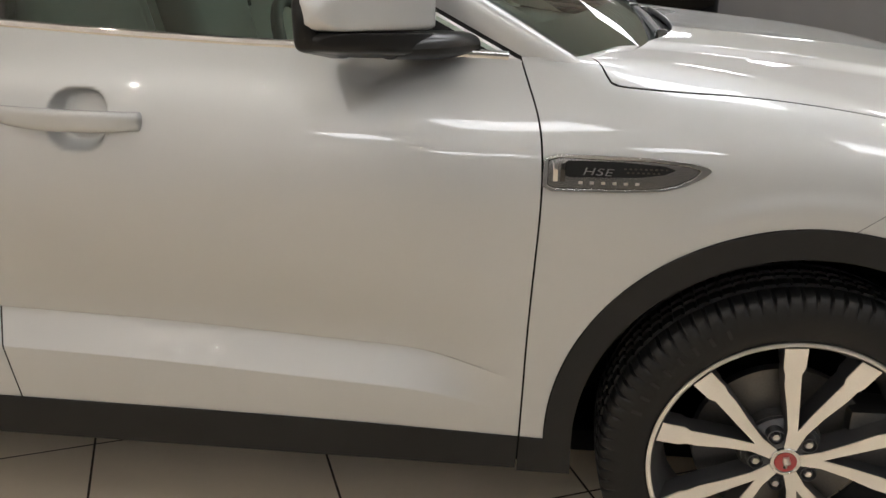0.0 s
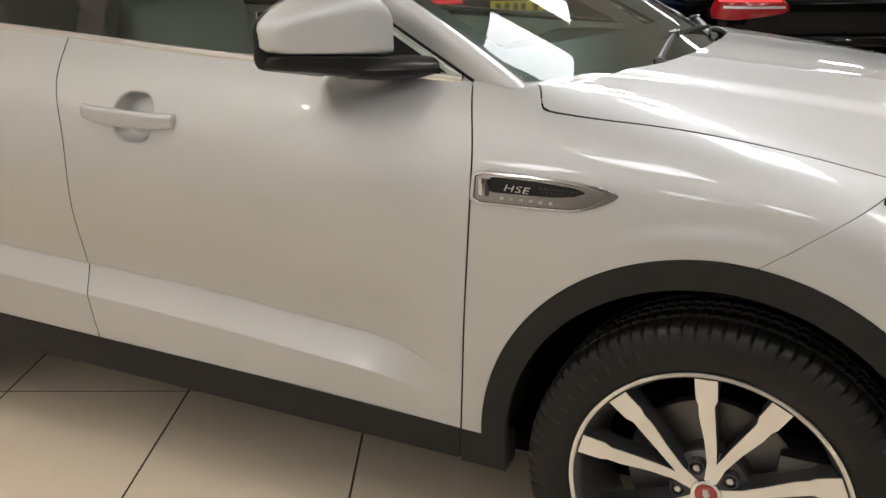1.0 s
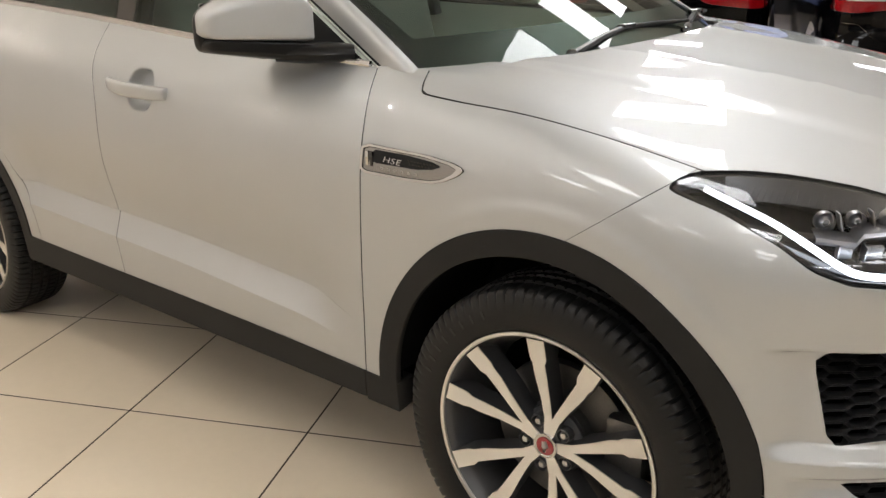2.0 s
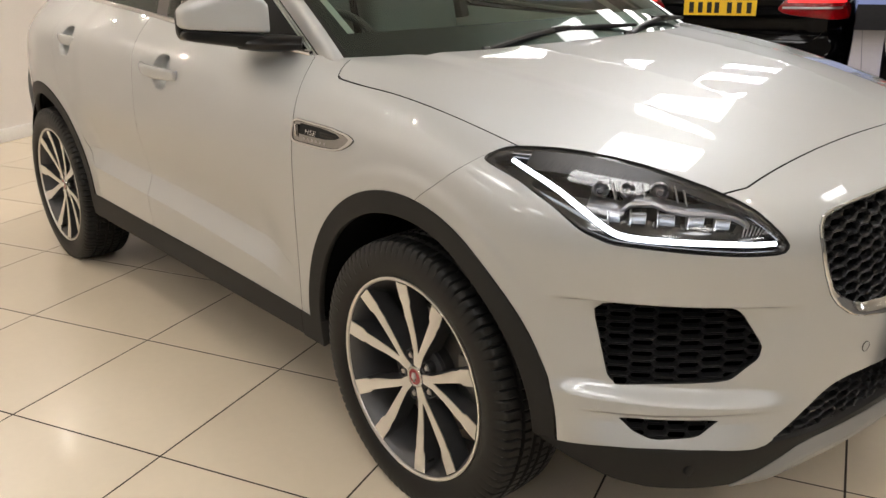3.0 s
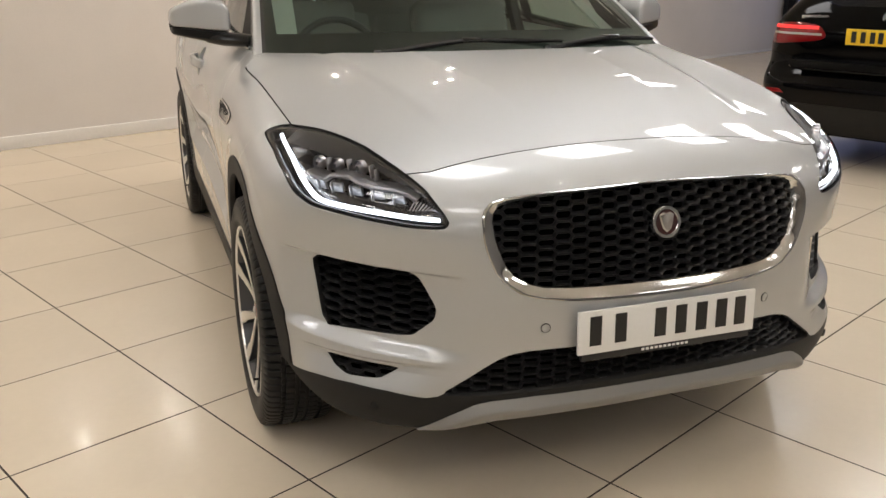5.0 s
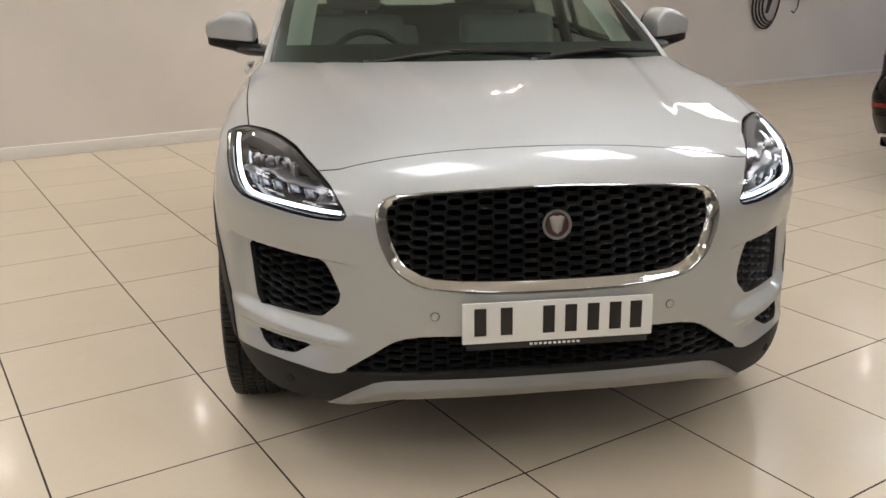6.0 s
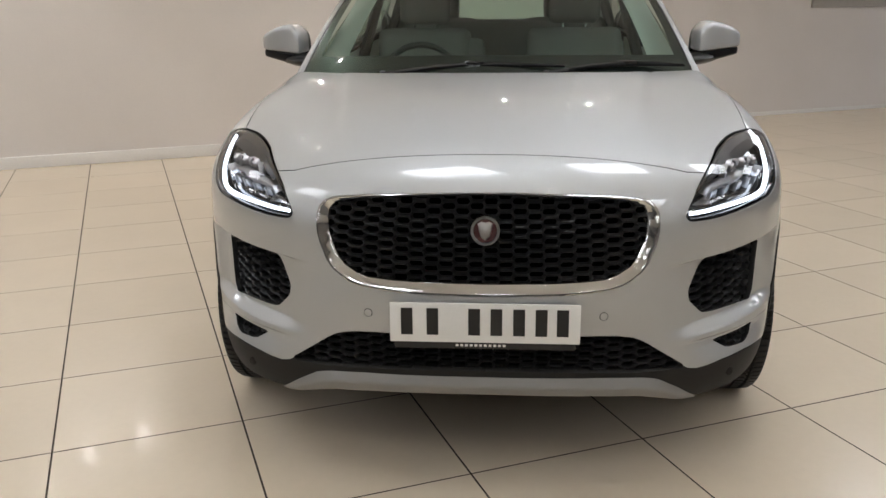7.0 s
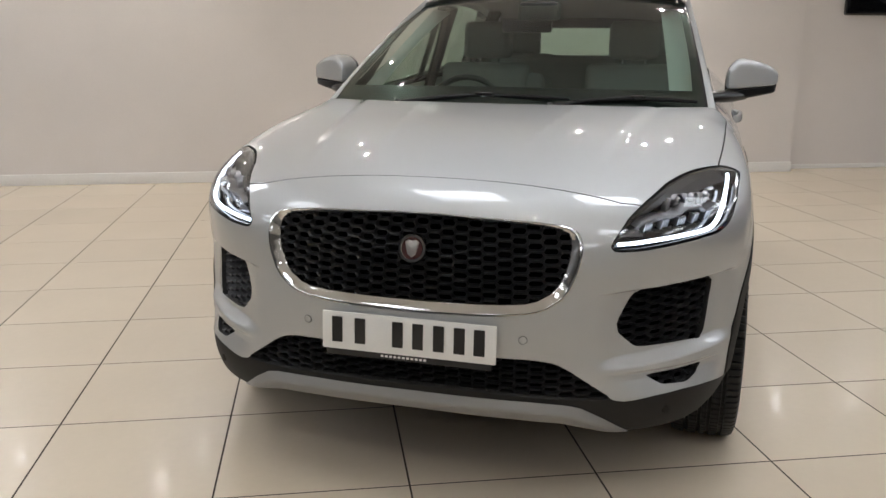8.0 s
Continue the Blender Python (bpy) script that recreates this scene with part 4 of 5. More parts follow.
part("rear_screen", grid_mesh(lambda a, b: np.stack([-3.02 - .33 * b + .03 * (1 - a * a), (.56 + .07 * b) * a, 1.50 - .30 * b], -1), np.linspace(-1, 1, 16), np.linspace(0, 1, 8)), GLASS_SIDE, car, "tinted rear screen")
part("tailgate", grid_mesh(lambda a, b: np.stack([-3.36 - .10 * np.sin(b * 2.6) + .10 * a**4, (.66 + .16 * ease(0, .6, b)) * a, 1.21 - .80 * b], -1), np.linspace(-1, 1, 20), np.linspace(0, 1, 16)), PAINT, car)
part("tail_header", grid_mesh(lambda a, b: np.stack([-2.93 - .10 * b, .6 * a, 1.53 - .03 * b + .02 * (1 - a * a)], -1), np.linspace(-1, 1, 10), np.linspace(0, 1, 3)), PAINT, car)
for s in (-1, 1):
    part("tail_pillar", grid_mesh(lambda a, b: np.stack([-2.80 - .22 * a - .34 * b, s * ((.64 - .07 * a) + .11 * b), 1.51 - .31 * b], -1), np.linspace(0, 1, 4), np.linspace(0, 1, 8)), PAINT, car)


# ---- door mirrors ----
def mirror(s):
    """A blocky silver cap, pointed outwards, on a gloss black base and arm."""
    def loft(z_low, z_top, shrink, tip, block=.55, under=.55, fore=0.0, aft=0.0):
        def at(a, b):
            k = np.clip(b, 0, 1)
            size = np.clip(1 - np.abs(2 * k - 1)**20, 0, 1)**.5
            c, d = np.cos(a), np.sin(a)
            e = lambda t, p: np.sign(t) * np.abs(t)**p
            ahead, behind = -.695 - .145 * k**1.5 + fore * (1 - .8 * k), -.900 + aft + 0 * k
            top, low = z_top(k), z_low(k)
            return np.stack([(ahead + behind) / 2 + e(c, .45) * (ahead - behind) / 2 * size * shrink, s * (.852 + (tip - .852) * k), (top + low) / 2 + np.sign(d) * np.abs(d)**np.where(d > 0, block, under) * (top - low) / 2 * size], -1)
        q = np.linspace(0, 1, 15)[:-1]
        turn = q**3 / (q**3 + (1 - q)**3) * math.pi / 2
        return grid_mesh(at, np.r_[turn, turn + math.pi / 2, turn + math.pi, turn + 1.5 * math.pi, 2 * math.pi] - math.pi / 2, np.r_[0, .003, .012, .03, np.linspace(.06, .94, 16), .97, .988, .997, 1])
    cap_top = lambda k: 1.312 - .002 * k - .058 * k**2.4 - .055 * np.clip(1 - k / .34, 0, 1)**2.2
    cap = part("door_mirror", loft(lambda k: 1.178 + .018 * k, cap_top, 1.0, 1.066, .36, .10), PAINT, car, "silver door mirror cap on a gloss black base")
    part("mirror_base", loft(lambda k: 1.126 + .038 * k, lambda k: 1.177 + .018 * k, .985, 1.060, .08, .45), MIRROR_BLACK, cap, "gloss black mirror base")
    part("mirror_rim", loft(lambda k: 1.124 + .04 * k, lambda k: cap_top(k) - .003, 1.0, 1.064, .42, .4, -.165, -.012), MIRROR_BLACK, cap, "black rim round the mirror glass")
    part("mirror_arm", tube([(-.655, s * .785, 1.150), (-.69, s * .83, 1.152), (-.73, s * .87, 1.153), (-.78, s * .92, 1.155)], [.040, .048, .050, .04], 16, flat=.52), MIRROR_BLACK, cap)
    part("mirror_glass", box(.004, .15, .10, (-.9135, s * .955, 1.222), .002), CHROME, cap)


mirror(-1)
mirror(1)

# ---- wipers ----
for pivot, tail, block_at, head in (((-.252, -.43, 1.128), (-.322, -.385, 1.143), (-.290, -.075, 1.166), (-.262, .27, 1.158)), ((-.238, .20, 1.130), (-.262, .285, 1.146), (-.345, .515, 1.163), (-.405, .745, 1.148))):
    knee = [p * .45 + e * .55 + d for p, e, d in zip(pivot, block_at, (0, 0, .006))]
    arm = part("wiper", tube([pivot, knee, block_at], [.011, .009, .008], 8), GRILLE_BLACK, car, "black wiper arm lying along the screen base")
    part("wiper_blade", tube([tail, [t * .5 + e * .5 for t, e in zip(tail, block_at)], [e + d for e, d in zip(block_at, (0, 0, -.004))], [e * .5 + h * .5 for e, h in zip(block_at, head)], head], [.005, .009, .010, .009, .005], 8), SEAL_AND_SHADE, arm)
    part("wiper_joint", box(.022, .075, .018, block_at, .004), GLOSS_BLACK, arm)
    part("pivot_cap", lathe([(0, .016), (.010, .015), (.014, .010), (.015, -.010)], 16, axis="Z"), GLOSS_BLACK, arm, m=pose(*pivot))
part("scuttle", grid_mesh(lambda a, b: np.stack([-.56 + .12 * b + .22 * (1 - a * a), .78 * a, 1.100 + .018 * (1 - a * a) + 0 * b], -1), np.linspace(-1, 1, 20), np.linspace(0, 1, 4)), BLACK, car)

# ---- cabin inside ----
part("dashboard", grid_mesh(lambda a, b: np.stack([-.48 - .52 * b + .20 * (1 - a * a) * (1 - b), .74 * a, 1.085 + .02 * np.sin(np.pi * b) - .16 * np.clip(b - .85, 0, 1) / .15 + .025 * np.exp(-((a + .5) / .2)**2) * b], -1), np.linspace(-1, 1, 30), np.linspace(0, 1, 16)), DASH, car, "dark grey soft dashboard")
wheel_pose = pose(-1.06, -.37, 1.03, 0, 65, 0)
steer = part("steering_wheel", lathe([(.183 + .015 * math.cos(k), .015 * math.sin(k)) for k in np.linspace(0, 2 * math.pi, 11)], 48, axis="Z"), DASH, car, "dark leather steering wheel", m=wheel_pose)
part("wheel_hub", lathe([(0, .02), (.05, .02), (.07, 0), (.06, -.03)], 20, axis="Z"), DASH, steer)
for a in (0, 180, 270):
    part("wheel_spoke", box(.12, .045, .015, (.11, 0, 0), .004), DASH, steer, m=pose(0, 0, 0, 0, 0, a + 90))
for s in (-1, 1):
    for x in (-1.55, -2.42):
        y = s * .40
        seat = part("seat_back", box(.13, .50, .66, (x - .05, y, .93 if x > -2 else .965), .055, pose(0, 0, 0, 0, -14, 0), segments=3), LEATHER, car, "pale leather seat")
        part("seat_cushion", box(.50, .50, .15, (x + .25, y, .62), .05, segments=3), LEATHER, seat)
        part("headrest", box(.10, .27, .20, (x - .15, y, 1.375), .045, pose(0, 0, 0, 0, -8, 0), segments=3), LEATHER, seat, "pale leather headrest")
        for d in (-.06, .06):
            part("headrest_post", tube([(x - .13, y + d, 1.20), (x - .15, y + d, 1.30)], .006, 8), CHROME, seat)
    part("seat_shoulder", box(.11, .15, .45, (-1.62, s * .37 + .22, .98), .045, pose(0, 0, 0, 0, -14, 0)), LEATHER, car)
    part("inner_pillar", grid_mesh(lambda a, b: ((screen_at(np.full_like(b, .85), b) - (.045, 0, .03)) * (1 - a)[:, None] + flank_at(np.full_like(b, .075), 1.125 + b * .43) * a[:, None] + np.stack([-.02 - .02 * np.sin(np.pi * a), -.018 - .02 * np.sin(np.pi * a), -.022 + 0 * a], -1)) * (1, s, 1), np.linspace(0, 1, 8), np.linspace(.03, 1, 20)), TRIM_PALE, car)
    part("inner_door_pillar", tube([(-1.66, s * .74, 1.1), (-1.66, s * .66, 1.36), (-1.64, s * .60, 1.55)], [.05, .045, .05], 8, flat=.6), DASH, car)
    part("inner_rear_pillar", tube([(-2.45, s * .72, 1.1), (-2.48, s * .64, 1.36), (-2.55, s * .56, 1.55)], [.05, .045, .06], 8, flat=.6), DASH, car)
    part("inner_door", grid_mesh(lambda a, b: np.stack([-.62 - 1.9 * a, s * (.77 - .03 * b), 1.12 - .6 * b + .05 * a], -1), np.linspace(0, 1, 8), np.linspace(0, 1, 5)), TRIM_PALE, car)
part("cabin_floor", box(2.6, 1.5, .04, (-1.8, 0, .45), .01), DASH, car)
part("centre_console", box(.9, .24, .30, (-1.25, 0, .66), .05), DASH, car)
part("mirror_pod", box(.12, .20, .09, (-1.17, -.02, 1.512), .03), DASH, car)
part("interior_mirror", box(.03, .25, .065, (-1.21, -.09, 1.445), .014), SEAL_AND_SHADE, car, "black interior mirror")
part("rear_header", box(.08, 1.24, .07, (-2.96, 0, 1.487), .02), DASH, car)
part("rear_bench", box(.14, 1.15, .52, (-2.52, 0, 1.02), .05, segments=3), LEATHER, car, "pale leather rear bench")
part("parcel_shelf", box(.55, 1.2, .03, (-2.9, 0, 1.12), .01), DASH, car)
for s in (-1, 1):
    part("rear_headrest_shell", box(.03, .24, .16, (-2.66, s * .40, 1.37), .01), DASH, car)


# ---- wheels ----
def tyre_mesh():
    """Tread with grooves and shoulder blocks cut all round."""
    half, r = .1175, .3705
    prof = [(.268, -.090), (.272, -.099), (.282, -.105), (.297, -.1095), (.315, -.1110), (.335, -.1095), (.350, -.105)]
    tread = [(.3605, -.100), (.3660, -.090), (.3685, -.070), (.3688, -.062), (.3610, -.060), (.3610, -.050), (.3698, -.048), (.3705, -.022), (.3625, -.020), (.3625, -.010), (.3705, -.008)]
    row = prof + tread + [(a, -b) for a, b in (prof + tread)[::-1]]
    n = 540
    bm = bmesh.new()
    rings = []
    for k in range(n):
        ang = 2 * math.pi * k / n
        ring_v = []
        for i, (a, b) in enumerate(row):
            j = min(i, len(row) - 1 - i)
            slot = k % 6 == 0 and j in (6, 7, 8, 9)
            sipe = k % 6 == 3 and j in (12, 13, 14, 17)
            skew = (abs(b) / half) * .02 * (1 if b < 0 else -1)
            q = a - (.008 if slot else 0) - (.005 if sipe else 0)
            ring_v.append(bm.verts.new((q * math.cos(ang + skew), b, q * math.sin(ang + skew))))
        rings.append(ring_v)
    for k in range(n):
        a, b = rings[k], rings[(k + 1) % n]
        for j in range(len(row) - 1):
            bm.faces.new((a[j], b[j], b[j + 1], a[j + 1]))
    return bm


def spoke_mesh(side, face):
    """One spoke, its outer face or the dark web behind it."""
    rows = [(.030, .011, -14), (.07, .0095, -9), (.12, .0115, -4), (.175, .0150, -1), (.200, .0172, 0), (.214, .0235, 0), (.260, .0245, 0)]
    pts = []
    for r, w, turn in rows:
        c = radians(turn * side)
        y = .024 - .026 * (r / .26)**2
        for k in ((-1, .0), (1, .0)):
            e = w if k[0] * side < 0 or r < .2 else w * .72
            a = c + k[0] * e / r
            pts.append((r * math.sin(a), y, r * math.cos(a)))
    bm = bmesh.new()
    n = len(rows)
    deep = .003 if face else .045
    front = [bm.verts.new((x, -(.0) + y + (0 if face else .0025), z)) for x, y, z in pts]
    back = [bm.verts.new((x * (1 if face else .86), y + deep + (0 if face else .012), z)) for x, y, z in pts]
    for i in range(n - 1):
        a, b, c, d = 2 * i, 2 * i + 1, 2 * i + 3, 2 * i + 2
        bm.faces.new([front[k] for k in (a, b, c, d)])
        bm.faces.new((front[a], front[d], back[d], back[a]))
        bm.faces.new((front[b], back[b], back[c], front[c]))
    bm.faces.new((front[0], back[0], back[1], front[1]))
    bm.faces.new((front[-2], front[-1], back[-1], back[-2]))
    return bm


def wheel(m, first=[]):
    """Alloy wheel: dark barrel, ten paired machined spokes, lip, cap, nuts, disc and caliper, with its tyre."""
    if not first:
        barrel = part("wheel", lathe([(.268, -.004), (.259, .004), (.250, .03), (.238, .06), (.226, .12), (.232, .17), (.255, .19)], 72), ALLOY_DARK, car, "dark ten-spoke alloy wheel with machined faces", m=m)
        part("tyre", tyre_mesh(), RUBBER, barrel, "black road tyre", m=pose(0, .098, 0))
        part("rim_lip", lathe([(.2625, .002), (.2640, -.0035), (.2685, -.006), (.2725, -.005), (.2735, .004)], 96), MACHINED, barrel, "machined rim lip")
        for k in range(5):
            for s in (-1, 1):
                turn = pose(0, 0, 0, 0, -60 + 72 * k + 16.5 * s, 0)
                part("spoke", spoke_mesh(s, True), MACHINED, barrel, "machined spoke face", m=turn, smooth=False)
                part("spoke_web", spoke_mesh(s, False), ALLOY_DARK, barrel, m=turn)
            a = radians(-60 + 36 + 72 * k)
            part("wheel_nut", lathe([(0, -.012), (.007, -.011), (.0095, -.006), (.0095, .02)], 6, axis="Y"), CHROME_SATIN, barrel, m=pose(.056 * math.sin(a), .036, .056 * math.cos(a)))
            part("nut_well", lathe([(.0125, .005), (.0145, -.010), (.0165, -.009), (.0175, .01)], 20, axis="Y"), ALLOY_DARK, barrel, m=pose(.056 * math.sin(a), .034, .056 * math.cos(a)))
        part("hub", lathe([(0, .027), (.034, .027), (.042, .030), (.060, .046), (.078, .056), (.078, .08)], 40), ALLOY_DARK, barrel)
        cap = part("centre_cap", lathe([(0, -.040), (.022, -.0395), (.0245, -.041), (.029, -.040), (.031, -.036), (.031, -.02)], 40), CHROME, barrel, "centre cap with a red field", m=pose(0, .060, 0))
        part("cap_field", lathe([(0, -.0408), (.0215, -.0402)], 32), RED_BADGE, cap, "red enamel field")
        part("cap_mark", tube([(0, -.041, -.012), (.002, -.042, 0), (-.001, -.041, .012)], [.004, .008, .006], 8), MACHINED, cap)
        part("valve", tube([(.08, .012, -.205), (.085, -.012, -.20)], .004, 8), RUBBER, barrel)
        part("brake_disc", lathe([(.07, .090), (.17, .090), (.172, .095), (.172, .11), (.07, .11)], 64), STEEL, barrel)
        part("disc_bell", lathe([(.0, .066), (.08, .066), (.085, .09)], 40), STEEL, barrel)
        part("caliper", box(.09, .09, .14, (.165, .105, .03), .015), STEEL, barrel, m=pose(0, 0, 0))
        for k in range(8):
            a = radians(-70 + k * 6.2)
            part("sidewall_mark", box(.007, .0008, .020, (0, -.1113 + .098, .318), .0), RUBBER_MARK, barrel, m=pose(0, 0, 0, 0, math.degrees(a), 0))
        first.append(barrel)
        return barrel
    return copy_thing(first[0], m)


wheel(pose(0, -.940, .3605))
wheel(pose(-2.681, -.940, .3605, 0, 34, 0))
wheel(pose(0, .940, .3605, 0, 20, 180))
wheel(pose(-2.681, .940, .3605, 0, 50, 180))
for x in (0, -2.685):
    for s in (-1, 1):
        part("arch_liner", grid_mesh(lambda a, b: np.stack([x + .425 * np.cos(a), s * (.915 - .05 * np.maximum(np.cos(a), 0) * (x == 0) - .40 * b), .385 + .425 * np.sin(a)], -1), np.linspace(.10, math.pi - (.05 if x == 0 else .45), 30), np.linspace(0, 1, 5)), BLACK, car)
        part("arch_wall", grid_mesh(lambda a, b: np.stack([x + .43 * b * np.cos(a), np.full_like(a, s * .60), .385 + .43 * b * np.sin(a)], -1), np.linspace(-.15, math.pi + .15, 20), np.linspace(0, 1, 3)), BLACK, car)
part("underbody", box(3.6, 1.5, .06, (-1.5, 0, .27), .02), BLACK, car)
for x in (0, -2.681):
    part("axle", tube([(x, -.8, .36), (x, .8, .36)], .04, 10), STEEL, car)


# ---- parked black cars ----
REAR_LINE = spline((.2, .16), (.35, .05), (.5, .0), (.66, .01), (.73, .07), (.85, .085), (1.05, .095), (1.13, .14), (1.3, .30), (1.5, .47), (1.62, .62), (1.8, .85))
BLACK_HALF = spline((.2, .84), (.4, .91), (.6, .935), (.8, .94), (.98, .925), (1.08, .885), (1.2, .80), (1.4, .71), (1.6, .59), (1.75, .45))


def black_skin(x, y, z):
    y = np.abs(y)
    ahead = np.maximum(1.5 - x, 0) / (1.5 - REAR_LINE(z))
    front = np.maximum(x - 3.2, 0) / 1.35
    wall = ((ahead**8 + front**5 + (y / BLACK_HALF(z))**8)**(1 / 8) - 1) * .9
    roof = np.where(x > 3.0, z - 1.62 + np.minimum(x - 3.0, .9) * .66, z - 1.62 + .01 * (x - 1.5)**2)
    gap = np.clip(.08 - np.abs(wall - roof), 0, 1) / .08
    return np.maximum(wall, roof) + gap**3 * .08 / 6


def black_car(m, label):
    """Seen from behind: tailgate, lamps, plate, bumper, exhaust trims, wheels."""
    ob = thing("black_car", label, "car", m, "parked black cars")
    rear, flank = end_chart(black_skin, 1.4, -.3), side_chart(black_skin)
    lamp = round_corners([(.40, .955), (.46, 1.035), (.62, 1.055), (.80, 1.045), (.96, 1.02), (.96, .90), (.80, .885), (.62, .905), (.46, .925)], 1)
    screen = round_corners([(-.62, 1.17), (-.50, 1.50), (.50, 1.50), (.62, 1.17)], 1)
    body = lambda name, cuts, mat_, zs, flange=.012, offset=0.0, note="", us=span(-.95, .95, .02): sheet(name, panel(black_skin, rear, us, zs, cuts, flange, offset), mat_, ob, note)
    outside = lambda x, y, z, u, v: .915 * BLACK_HALF(z) - np.abs(y)
    body("tailgate", [outside, lambda x, y, z, u, v: -within(lamp, np.abs(y), z) - .002, lambda x, y, z, u, v: -within(screen, y, z), lambda x, y, z, u, v: z - .722 - .10 * ease(.60, .80, np.abs(y)), lambda x, y, z, u, v: 1.60 - z], BLACK_PAINT, span(.70, 1.6, .015))
    body("rear_bumper", [outside, lambda x, y, z, u, v: .718 + .10 * ease(.60, .80, np.abs(y)) - z, lambda x, y, z, u, v: z - .47, lambda x, y, z, u, v: -within(lamp, np.abs(y), z) - .002], BLACK_PAINT, span(.45, .84, .015))
    body("bumper_valance", [outside, lambda x, y, z, u, v: .468 - z, lambda x, y, z, u, v: z - .24], MIRROR_BLACK, span(.22, .48, .02), .03, -.006, "dark grey plastic valance")
    body("rear_screen", [lambda x, y, z, u, v: within(screen, y, z) - .004], GLASS_DARK, span(1.15, 1.52, .02), 0, -.003, "dark rear screen")
    for s in (-1, 1):
        flank_p = panel(black_skin, flank, span(.02, 4.5, .04), span(.30, 1.62, .03), [lambda x, y, z, u, v: np.abs(y) - .912 * BLACK_HALF(z), lambda x, y, z, u, v: np.hypot(x - .90, z - .36) - .41, lambda x, y, z, u, v: np.hypot(x - 3.77, z - .36) - .41,
              lambda x, y, z, u, v: -within(lamp, np.abs(y), z) + .5 * ease(.25, .45, x), lambda x, y, z, u, v: np.maximum(1.13 - z, np.maximum(z - 1.5, .62 - x))], .01, 0, s > 0)
        sheet("body_side", flank_p, BLACK_PAINT, ob)
        sheet("side_window", panel(black_skin, flank, span(.4, 3.4, .05), span(1.13, 1.5, .03), [lambda x, y, z, u, v: x - .62], 0, -.003, s > 0), GLASS_DARK, ob, "dark side windows")
        for name, zs, mat_, off in (("tail_lamp", (.87, 1.06), TAIL_RED, -.004),):
            t = sheet(name, panel(black_skin, rear, span(.38, .93, .012) * s, span(zs[0], zs[1], .008), [lambda x, y, z, u, v: within(lamp, np.abs(y), z) - .001, lambda x, y, z, u, v: .55 - x], .02, off), mat_, ob, "lit red tail lamp")
            strip = lambda z0, z1, a, b: panel(black_skin, rear, span(a, b, .012) * s, span(z0, z1, .004), [], .004, .0015)
            sheet("lamp_band", strip(1.005, 1.028, .47, .86), TAIL_GLOW, t, "glowing red band")
            sheet("lamp_glint", strip(.962, .976, .44, .84), CHROME_SATIN, t)
        q = rear(np.array([.62 * s]), np.array([.335]))[0]
        part("exhaust_trim", tube([(q[0] + .05, q[1] - .09, .335), (q[0] - .012, q[1] - .095, .335), (q[0] - .012, q[1] + .095, .335), (q[0] + .05, q[1] + .09, .335)], .016, 8), CHROME, ob, "chrome exhaust trim")
        part("reflector_strip", box(.008, .16, .03, (float(rear(np.array([.70 * s]), np.array([.55]))[0][0]) - .004, .70 * s, .55), .004), TAIL_RED, ob, "red bumper reflector")
        for x in (.90, 3.77):
            w = part("wheel", lathe([(0, .10), (.2, .10), (.235, .02), (.25, .0), (.25, .2)], 40), ALLOY_DARK, ob, m=pose(x, s * .90, .36, 0, 0, 180 if s > 0 else 0))
            part("tyre", lathe([(.25, .01), (.28, -.012), (.33, -.014), (.355, .004), (.36, .03), (.36, .20), (.33, .23)], 48), RUBBER, w)
    plate_ob = part("number_plate", box(.008, .524, .113, bevel=.003), PLATE_YELLOW, ob, "yellow plate with dark bars", m=pose(.074, 0, .965, 0, -3, 0))
    for y in (-.205, -.14, -.075, -.02, .07, .14, .21):
        part("plate_bar", box(.003, .034, .078, (-.0045, -y, 0)), INK, plate_ob)
    part("tailgate_badge", lathe([(.036, 0), (.036, -.008), (.043, -.008), (.043, 0)], 40, axis="X"), CHROME, ob, "round chrome badge", m=pose(.118, 0, 1.105, 0, 0, 0))
    part("badge_field", lathe([(0, -.003), (.036, -.003)], 32, axis="X"), CHROME_SATIN, ob, m=pose(.118, 0, 1.105))
    part("model_badge", box(.006, .20, .026, (.118, .52, 1.09), .002), CHROME, ob, "chrome model lettering as a bar")
    part("loading_sill", box(.05, 1.10, .014, (.030, 0, .722), .005), BLACK_PAINT, ob)
    part("underside", box(4.2, 1.6, .10, (2.3, 0, .27), .02), BLACK, ob)
    return ob


black_one = black_car(pose(-2.122, 3.71, 0, 0, 0, 114.5), "black SUV with lit red tail lamps on the tiled floor")
second = copy_thing(black_one, pose(.049, 4.04, 0, 0, 0, 114.5) @ Matrix.Diagonal((1, .96, 1.02, 1)))
for piece in second.children:
    if piece.name.startswith(("tailgate_badge", "badge_field")):
        piece.location.z -= .10
for piece in [o for o in second.children if o.name.startswith("number_plate")]:
    for o in (*piece.children, piece):
        bpy.data.objects.remove(o)
tagged(second, "black car with red tail lamps and a round badge")


# ---- on the rear wall and beyond ----
on_wall = SQUARE_TO @ pose(REAR - .10, 0, 0)
coil = thing("cable_coil", "coiled black charging cable hung on the white wall", "cable", on_wall @ pose(.05, 8.75, 1.10))
for k in range(4):
    a = np.linspace(0, 2 * math.pi, 40, endpoint=False)
    part("loop", tube([(.012 * k + .01 * math.sin(3 * t), (.28 - .035 * k) * math.cos(t) + .02 * k, (.36 - .03 * k) * math.sin(t) + .03) for t in a], .014, 6, closed=True), CABLE, coil)
part("hanger", box(.05, .08, .10, (0, 0, .36), .01), CABLE, coil)
part("plug", tube([(.03, .02, .25), (.04, .03, .05), (.04, -.02, -.12)], [.03, .035, .02], 8), CABLE, coil)
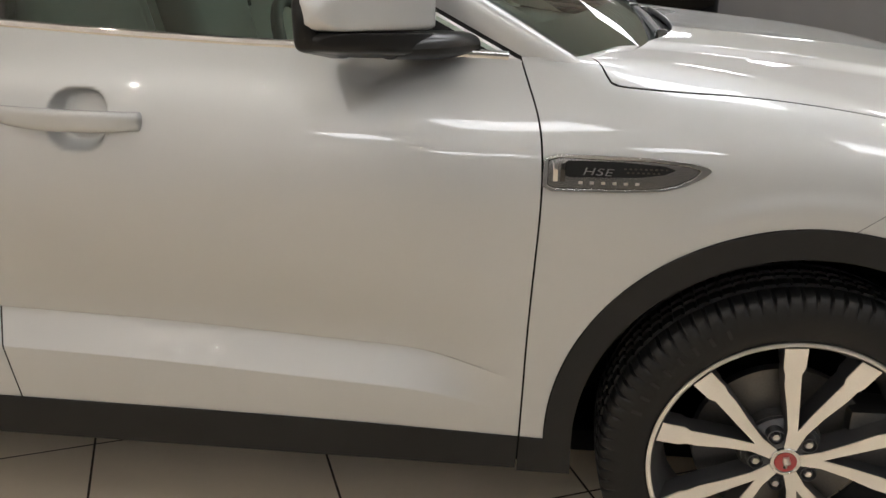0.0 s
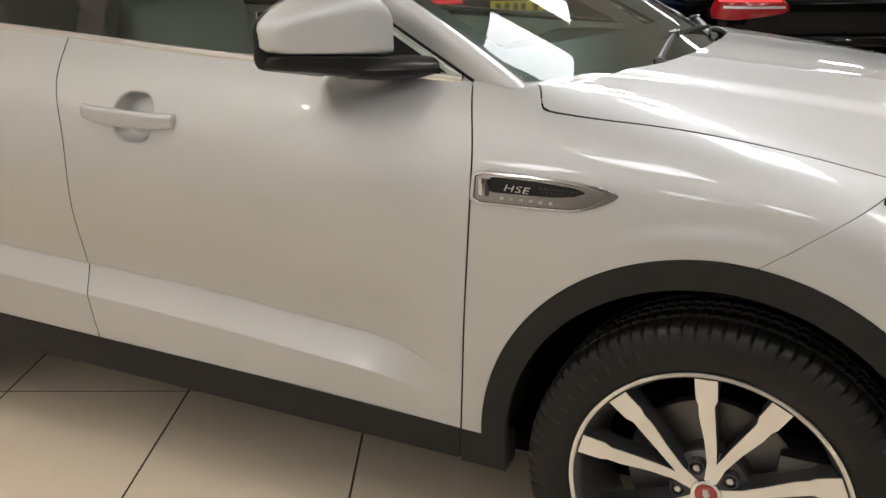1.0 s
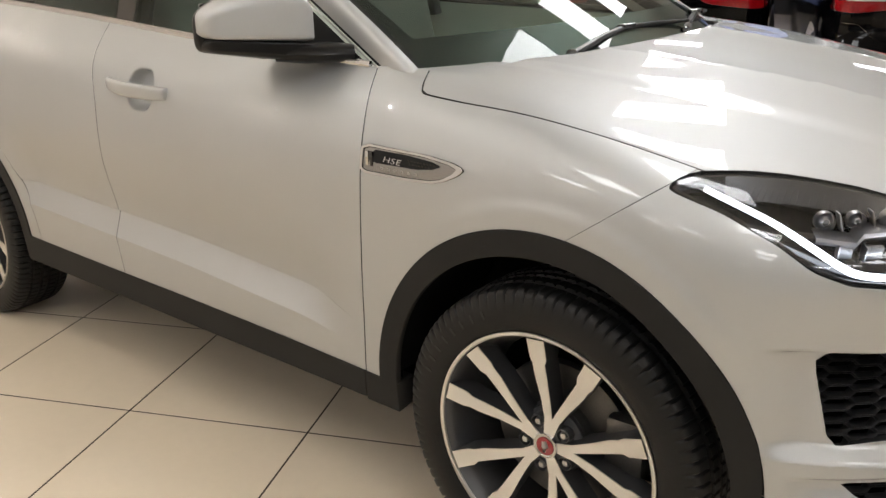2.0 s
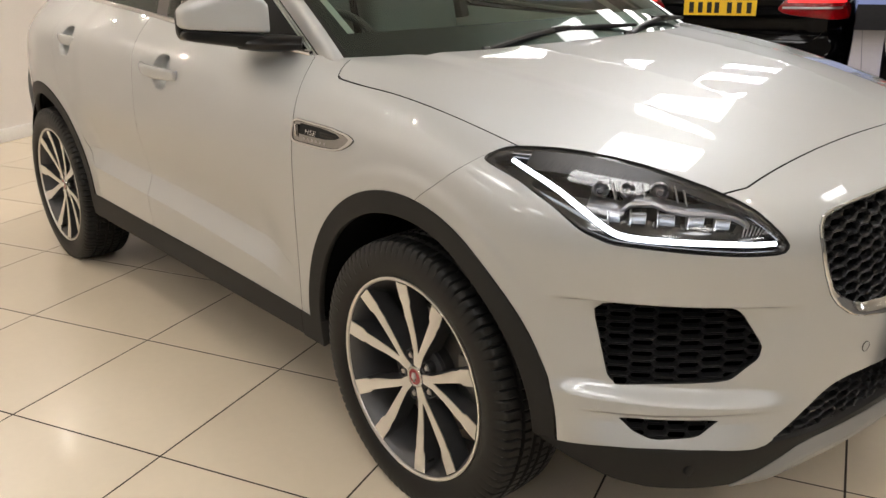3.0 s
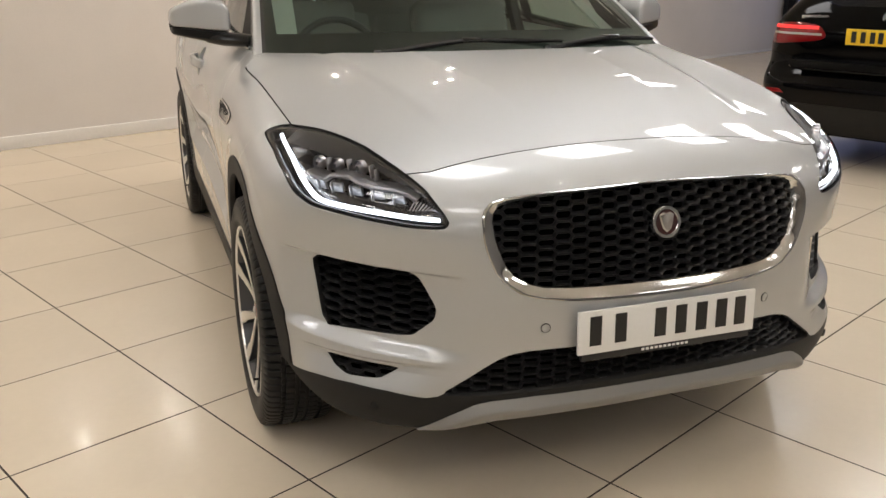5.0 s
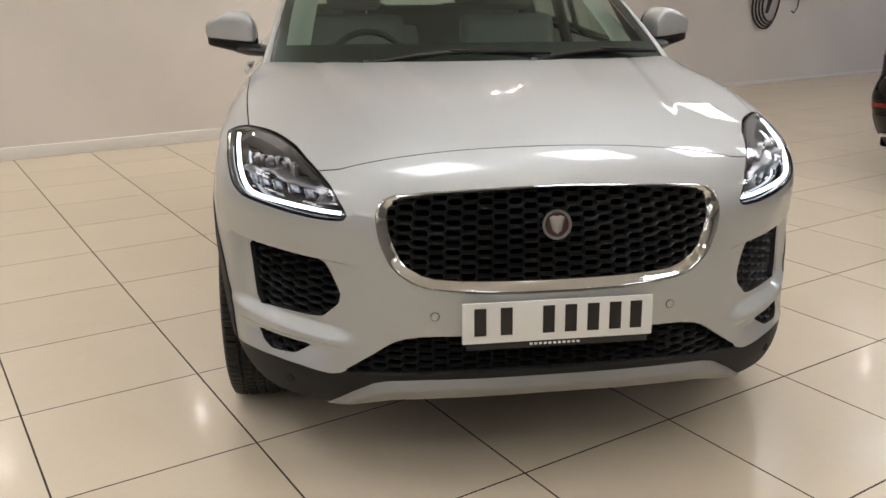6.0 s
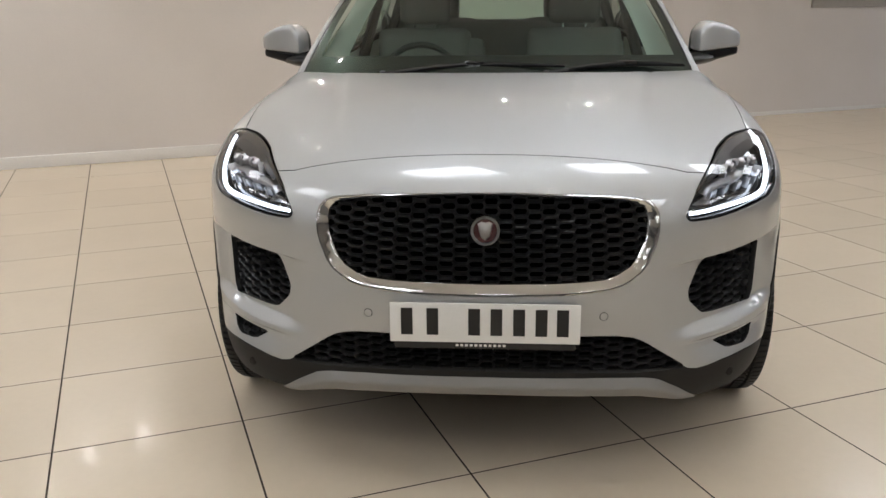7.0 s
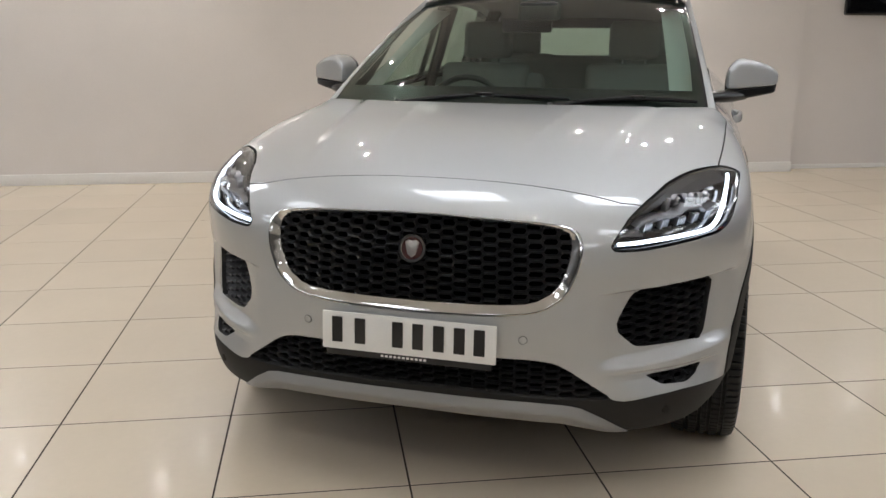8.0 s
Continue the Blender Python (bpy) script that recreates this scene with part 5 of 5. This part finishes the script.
holder = thing("wall_socket", "small black wall charger box with a hanging lead", "socket", on_wall @ pose(.05, 9.50, 1.30))
part("case", box(.10, .24, .30, bevel=.02), GLOSS_BLACK, holder)
part("lead", tube([(.02, -.06, -.15), (.04, -.10, -.26), (.03, -.16, -.33), (.02, -.20, -.30)], .010, 6), CABLE, holder)
board = thing("notice_board", "flat grey board hung on the white wall", "board", on_wall @ pose(.015, 7.55, 1.75))
part("board_face", box(.03, 1.95, 1.0, bevel=.004), mat("grey_board", (.40, .38, .35), .6, 0, .04, 20), board)
screen_tv = thing("wall_screen", "black flat screen hung on the white wall, switched off", "screen", on_wall @ pose(.04, 5.55, 1.98))
part("case", box(.06, 1.25, .70, bevel=.03, segments=4), GLOSS_BLACK, screen_tv)
part("screen_face", box(.004, 1.17, .62, (.031, 0, 0), .001), GLOSS_BLACK, screen_tv)
for k, (u, w) in enumerate(((-4.7, 1.5), (-3.0, 1.5), (-1.3, 1.5), (.4, 1.5), (2.1, 1.5))):
    win = part("window_%d" % (k + 1), box(w, .02, 1.75), BLUE_GLASS, m=SQUARE_TO @ pose(u, FAR - .012, 1.30), label="tall pane lit dim blue from beyond", kind="structure")
    tagged(win, category="window")
for u in (-5.6, -5.45, -3.85, -2.15, -.45, 1.25):
    tagged(part("post", box(.09, .08, HIGH, bevel=.004), GRILLE_BLACK, m=SQUARE_TO @ pose(u, FAR - .06, HIGH / 2), kind="structure", label="dark upright window post"), category="post")


# ---- floor tiles, laid last ----
def tile_mesh(name):
    h, b = PITCH / 2 - .0030, .0007
    bm = bmesh.new()
    rows = []
    for e, z in ((h, -.008), (h, -b), (h - b, 0)):
        rows.append([bm.verts.new((x * e, y * e, z)) for x, y in ((-1, -1), (1, -1), (1, 1), (-1, 1))])
    for a, c in zip(rows, rows[1:]):
        for k in range(4):
            bm.faces.new((a[k], a[(k + 1) % 4], c[(k + 1) % 4], c[k]))
    bm.faces.new(rows[-1])
    me = bpy.data.meshes.new(name)
    bm.to_mesh(me)
    bm.free()
    me.materials.append(TILE)
    return me


tile_data = tile_mesh("tile")
first = Matrix(((math.cos(radians(24.5)), math.sin(radians(24.5))), (-math.sin(radians(24.5)), math.cos(radians(24.5))))) @ Vector((-.659, -1.365))
rest_p, rest_f = [], []
cells = []
for i in range(-10, 15):
    for j in range(-10, 27):
        u, v = first.x + (i + .5) * PITCH, first.y + (j + .5) * PITCH
        if u - PITCH / 2 > REAR + .1 - PITCH and u - PITCH / 2 < BACK and v - PITCH / 2 < FAR and v + PITCH / 2 > NEAR:
            cells.append((math.hypot(u - .2, v - .3), u, v))
cells.sort()
for n, (d, u, v) in enumerate(cells):
    if n < 300:
        ob = new("tile", tile_data)
        ob.matrix_basis = SQUARE_TO @ pose(u, v, 0)
        ob.parent = floor
        ob.matrix_parent_inverse = floor.matrix_basis.inverted()
    else:
        base = len(rest_p)
        for q in tile_data.vertices:
            rest_p.append((q.co.x + u, q.co.y + v, q.co.z))
        rest_f += [tuple(k + base for k in f.vertices) for f in tile_data.polygons]
far_tiles = part("far_tiles", (rest_p, rest_f), TILE, floor, smooth=False, kind="stuff", m=SQUARE_TO)
far_tiles.matrix_parent_inverse = floor.matrix_basis.inverted()
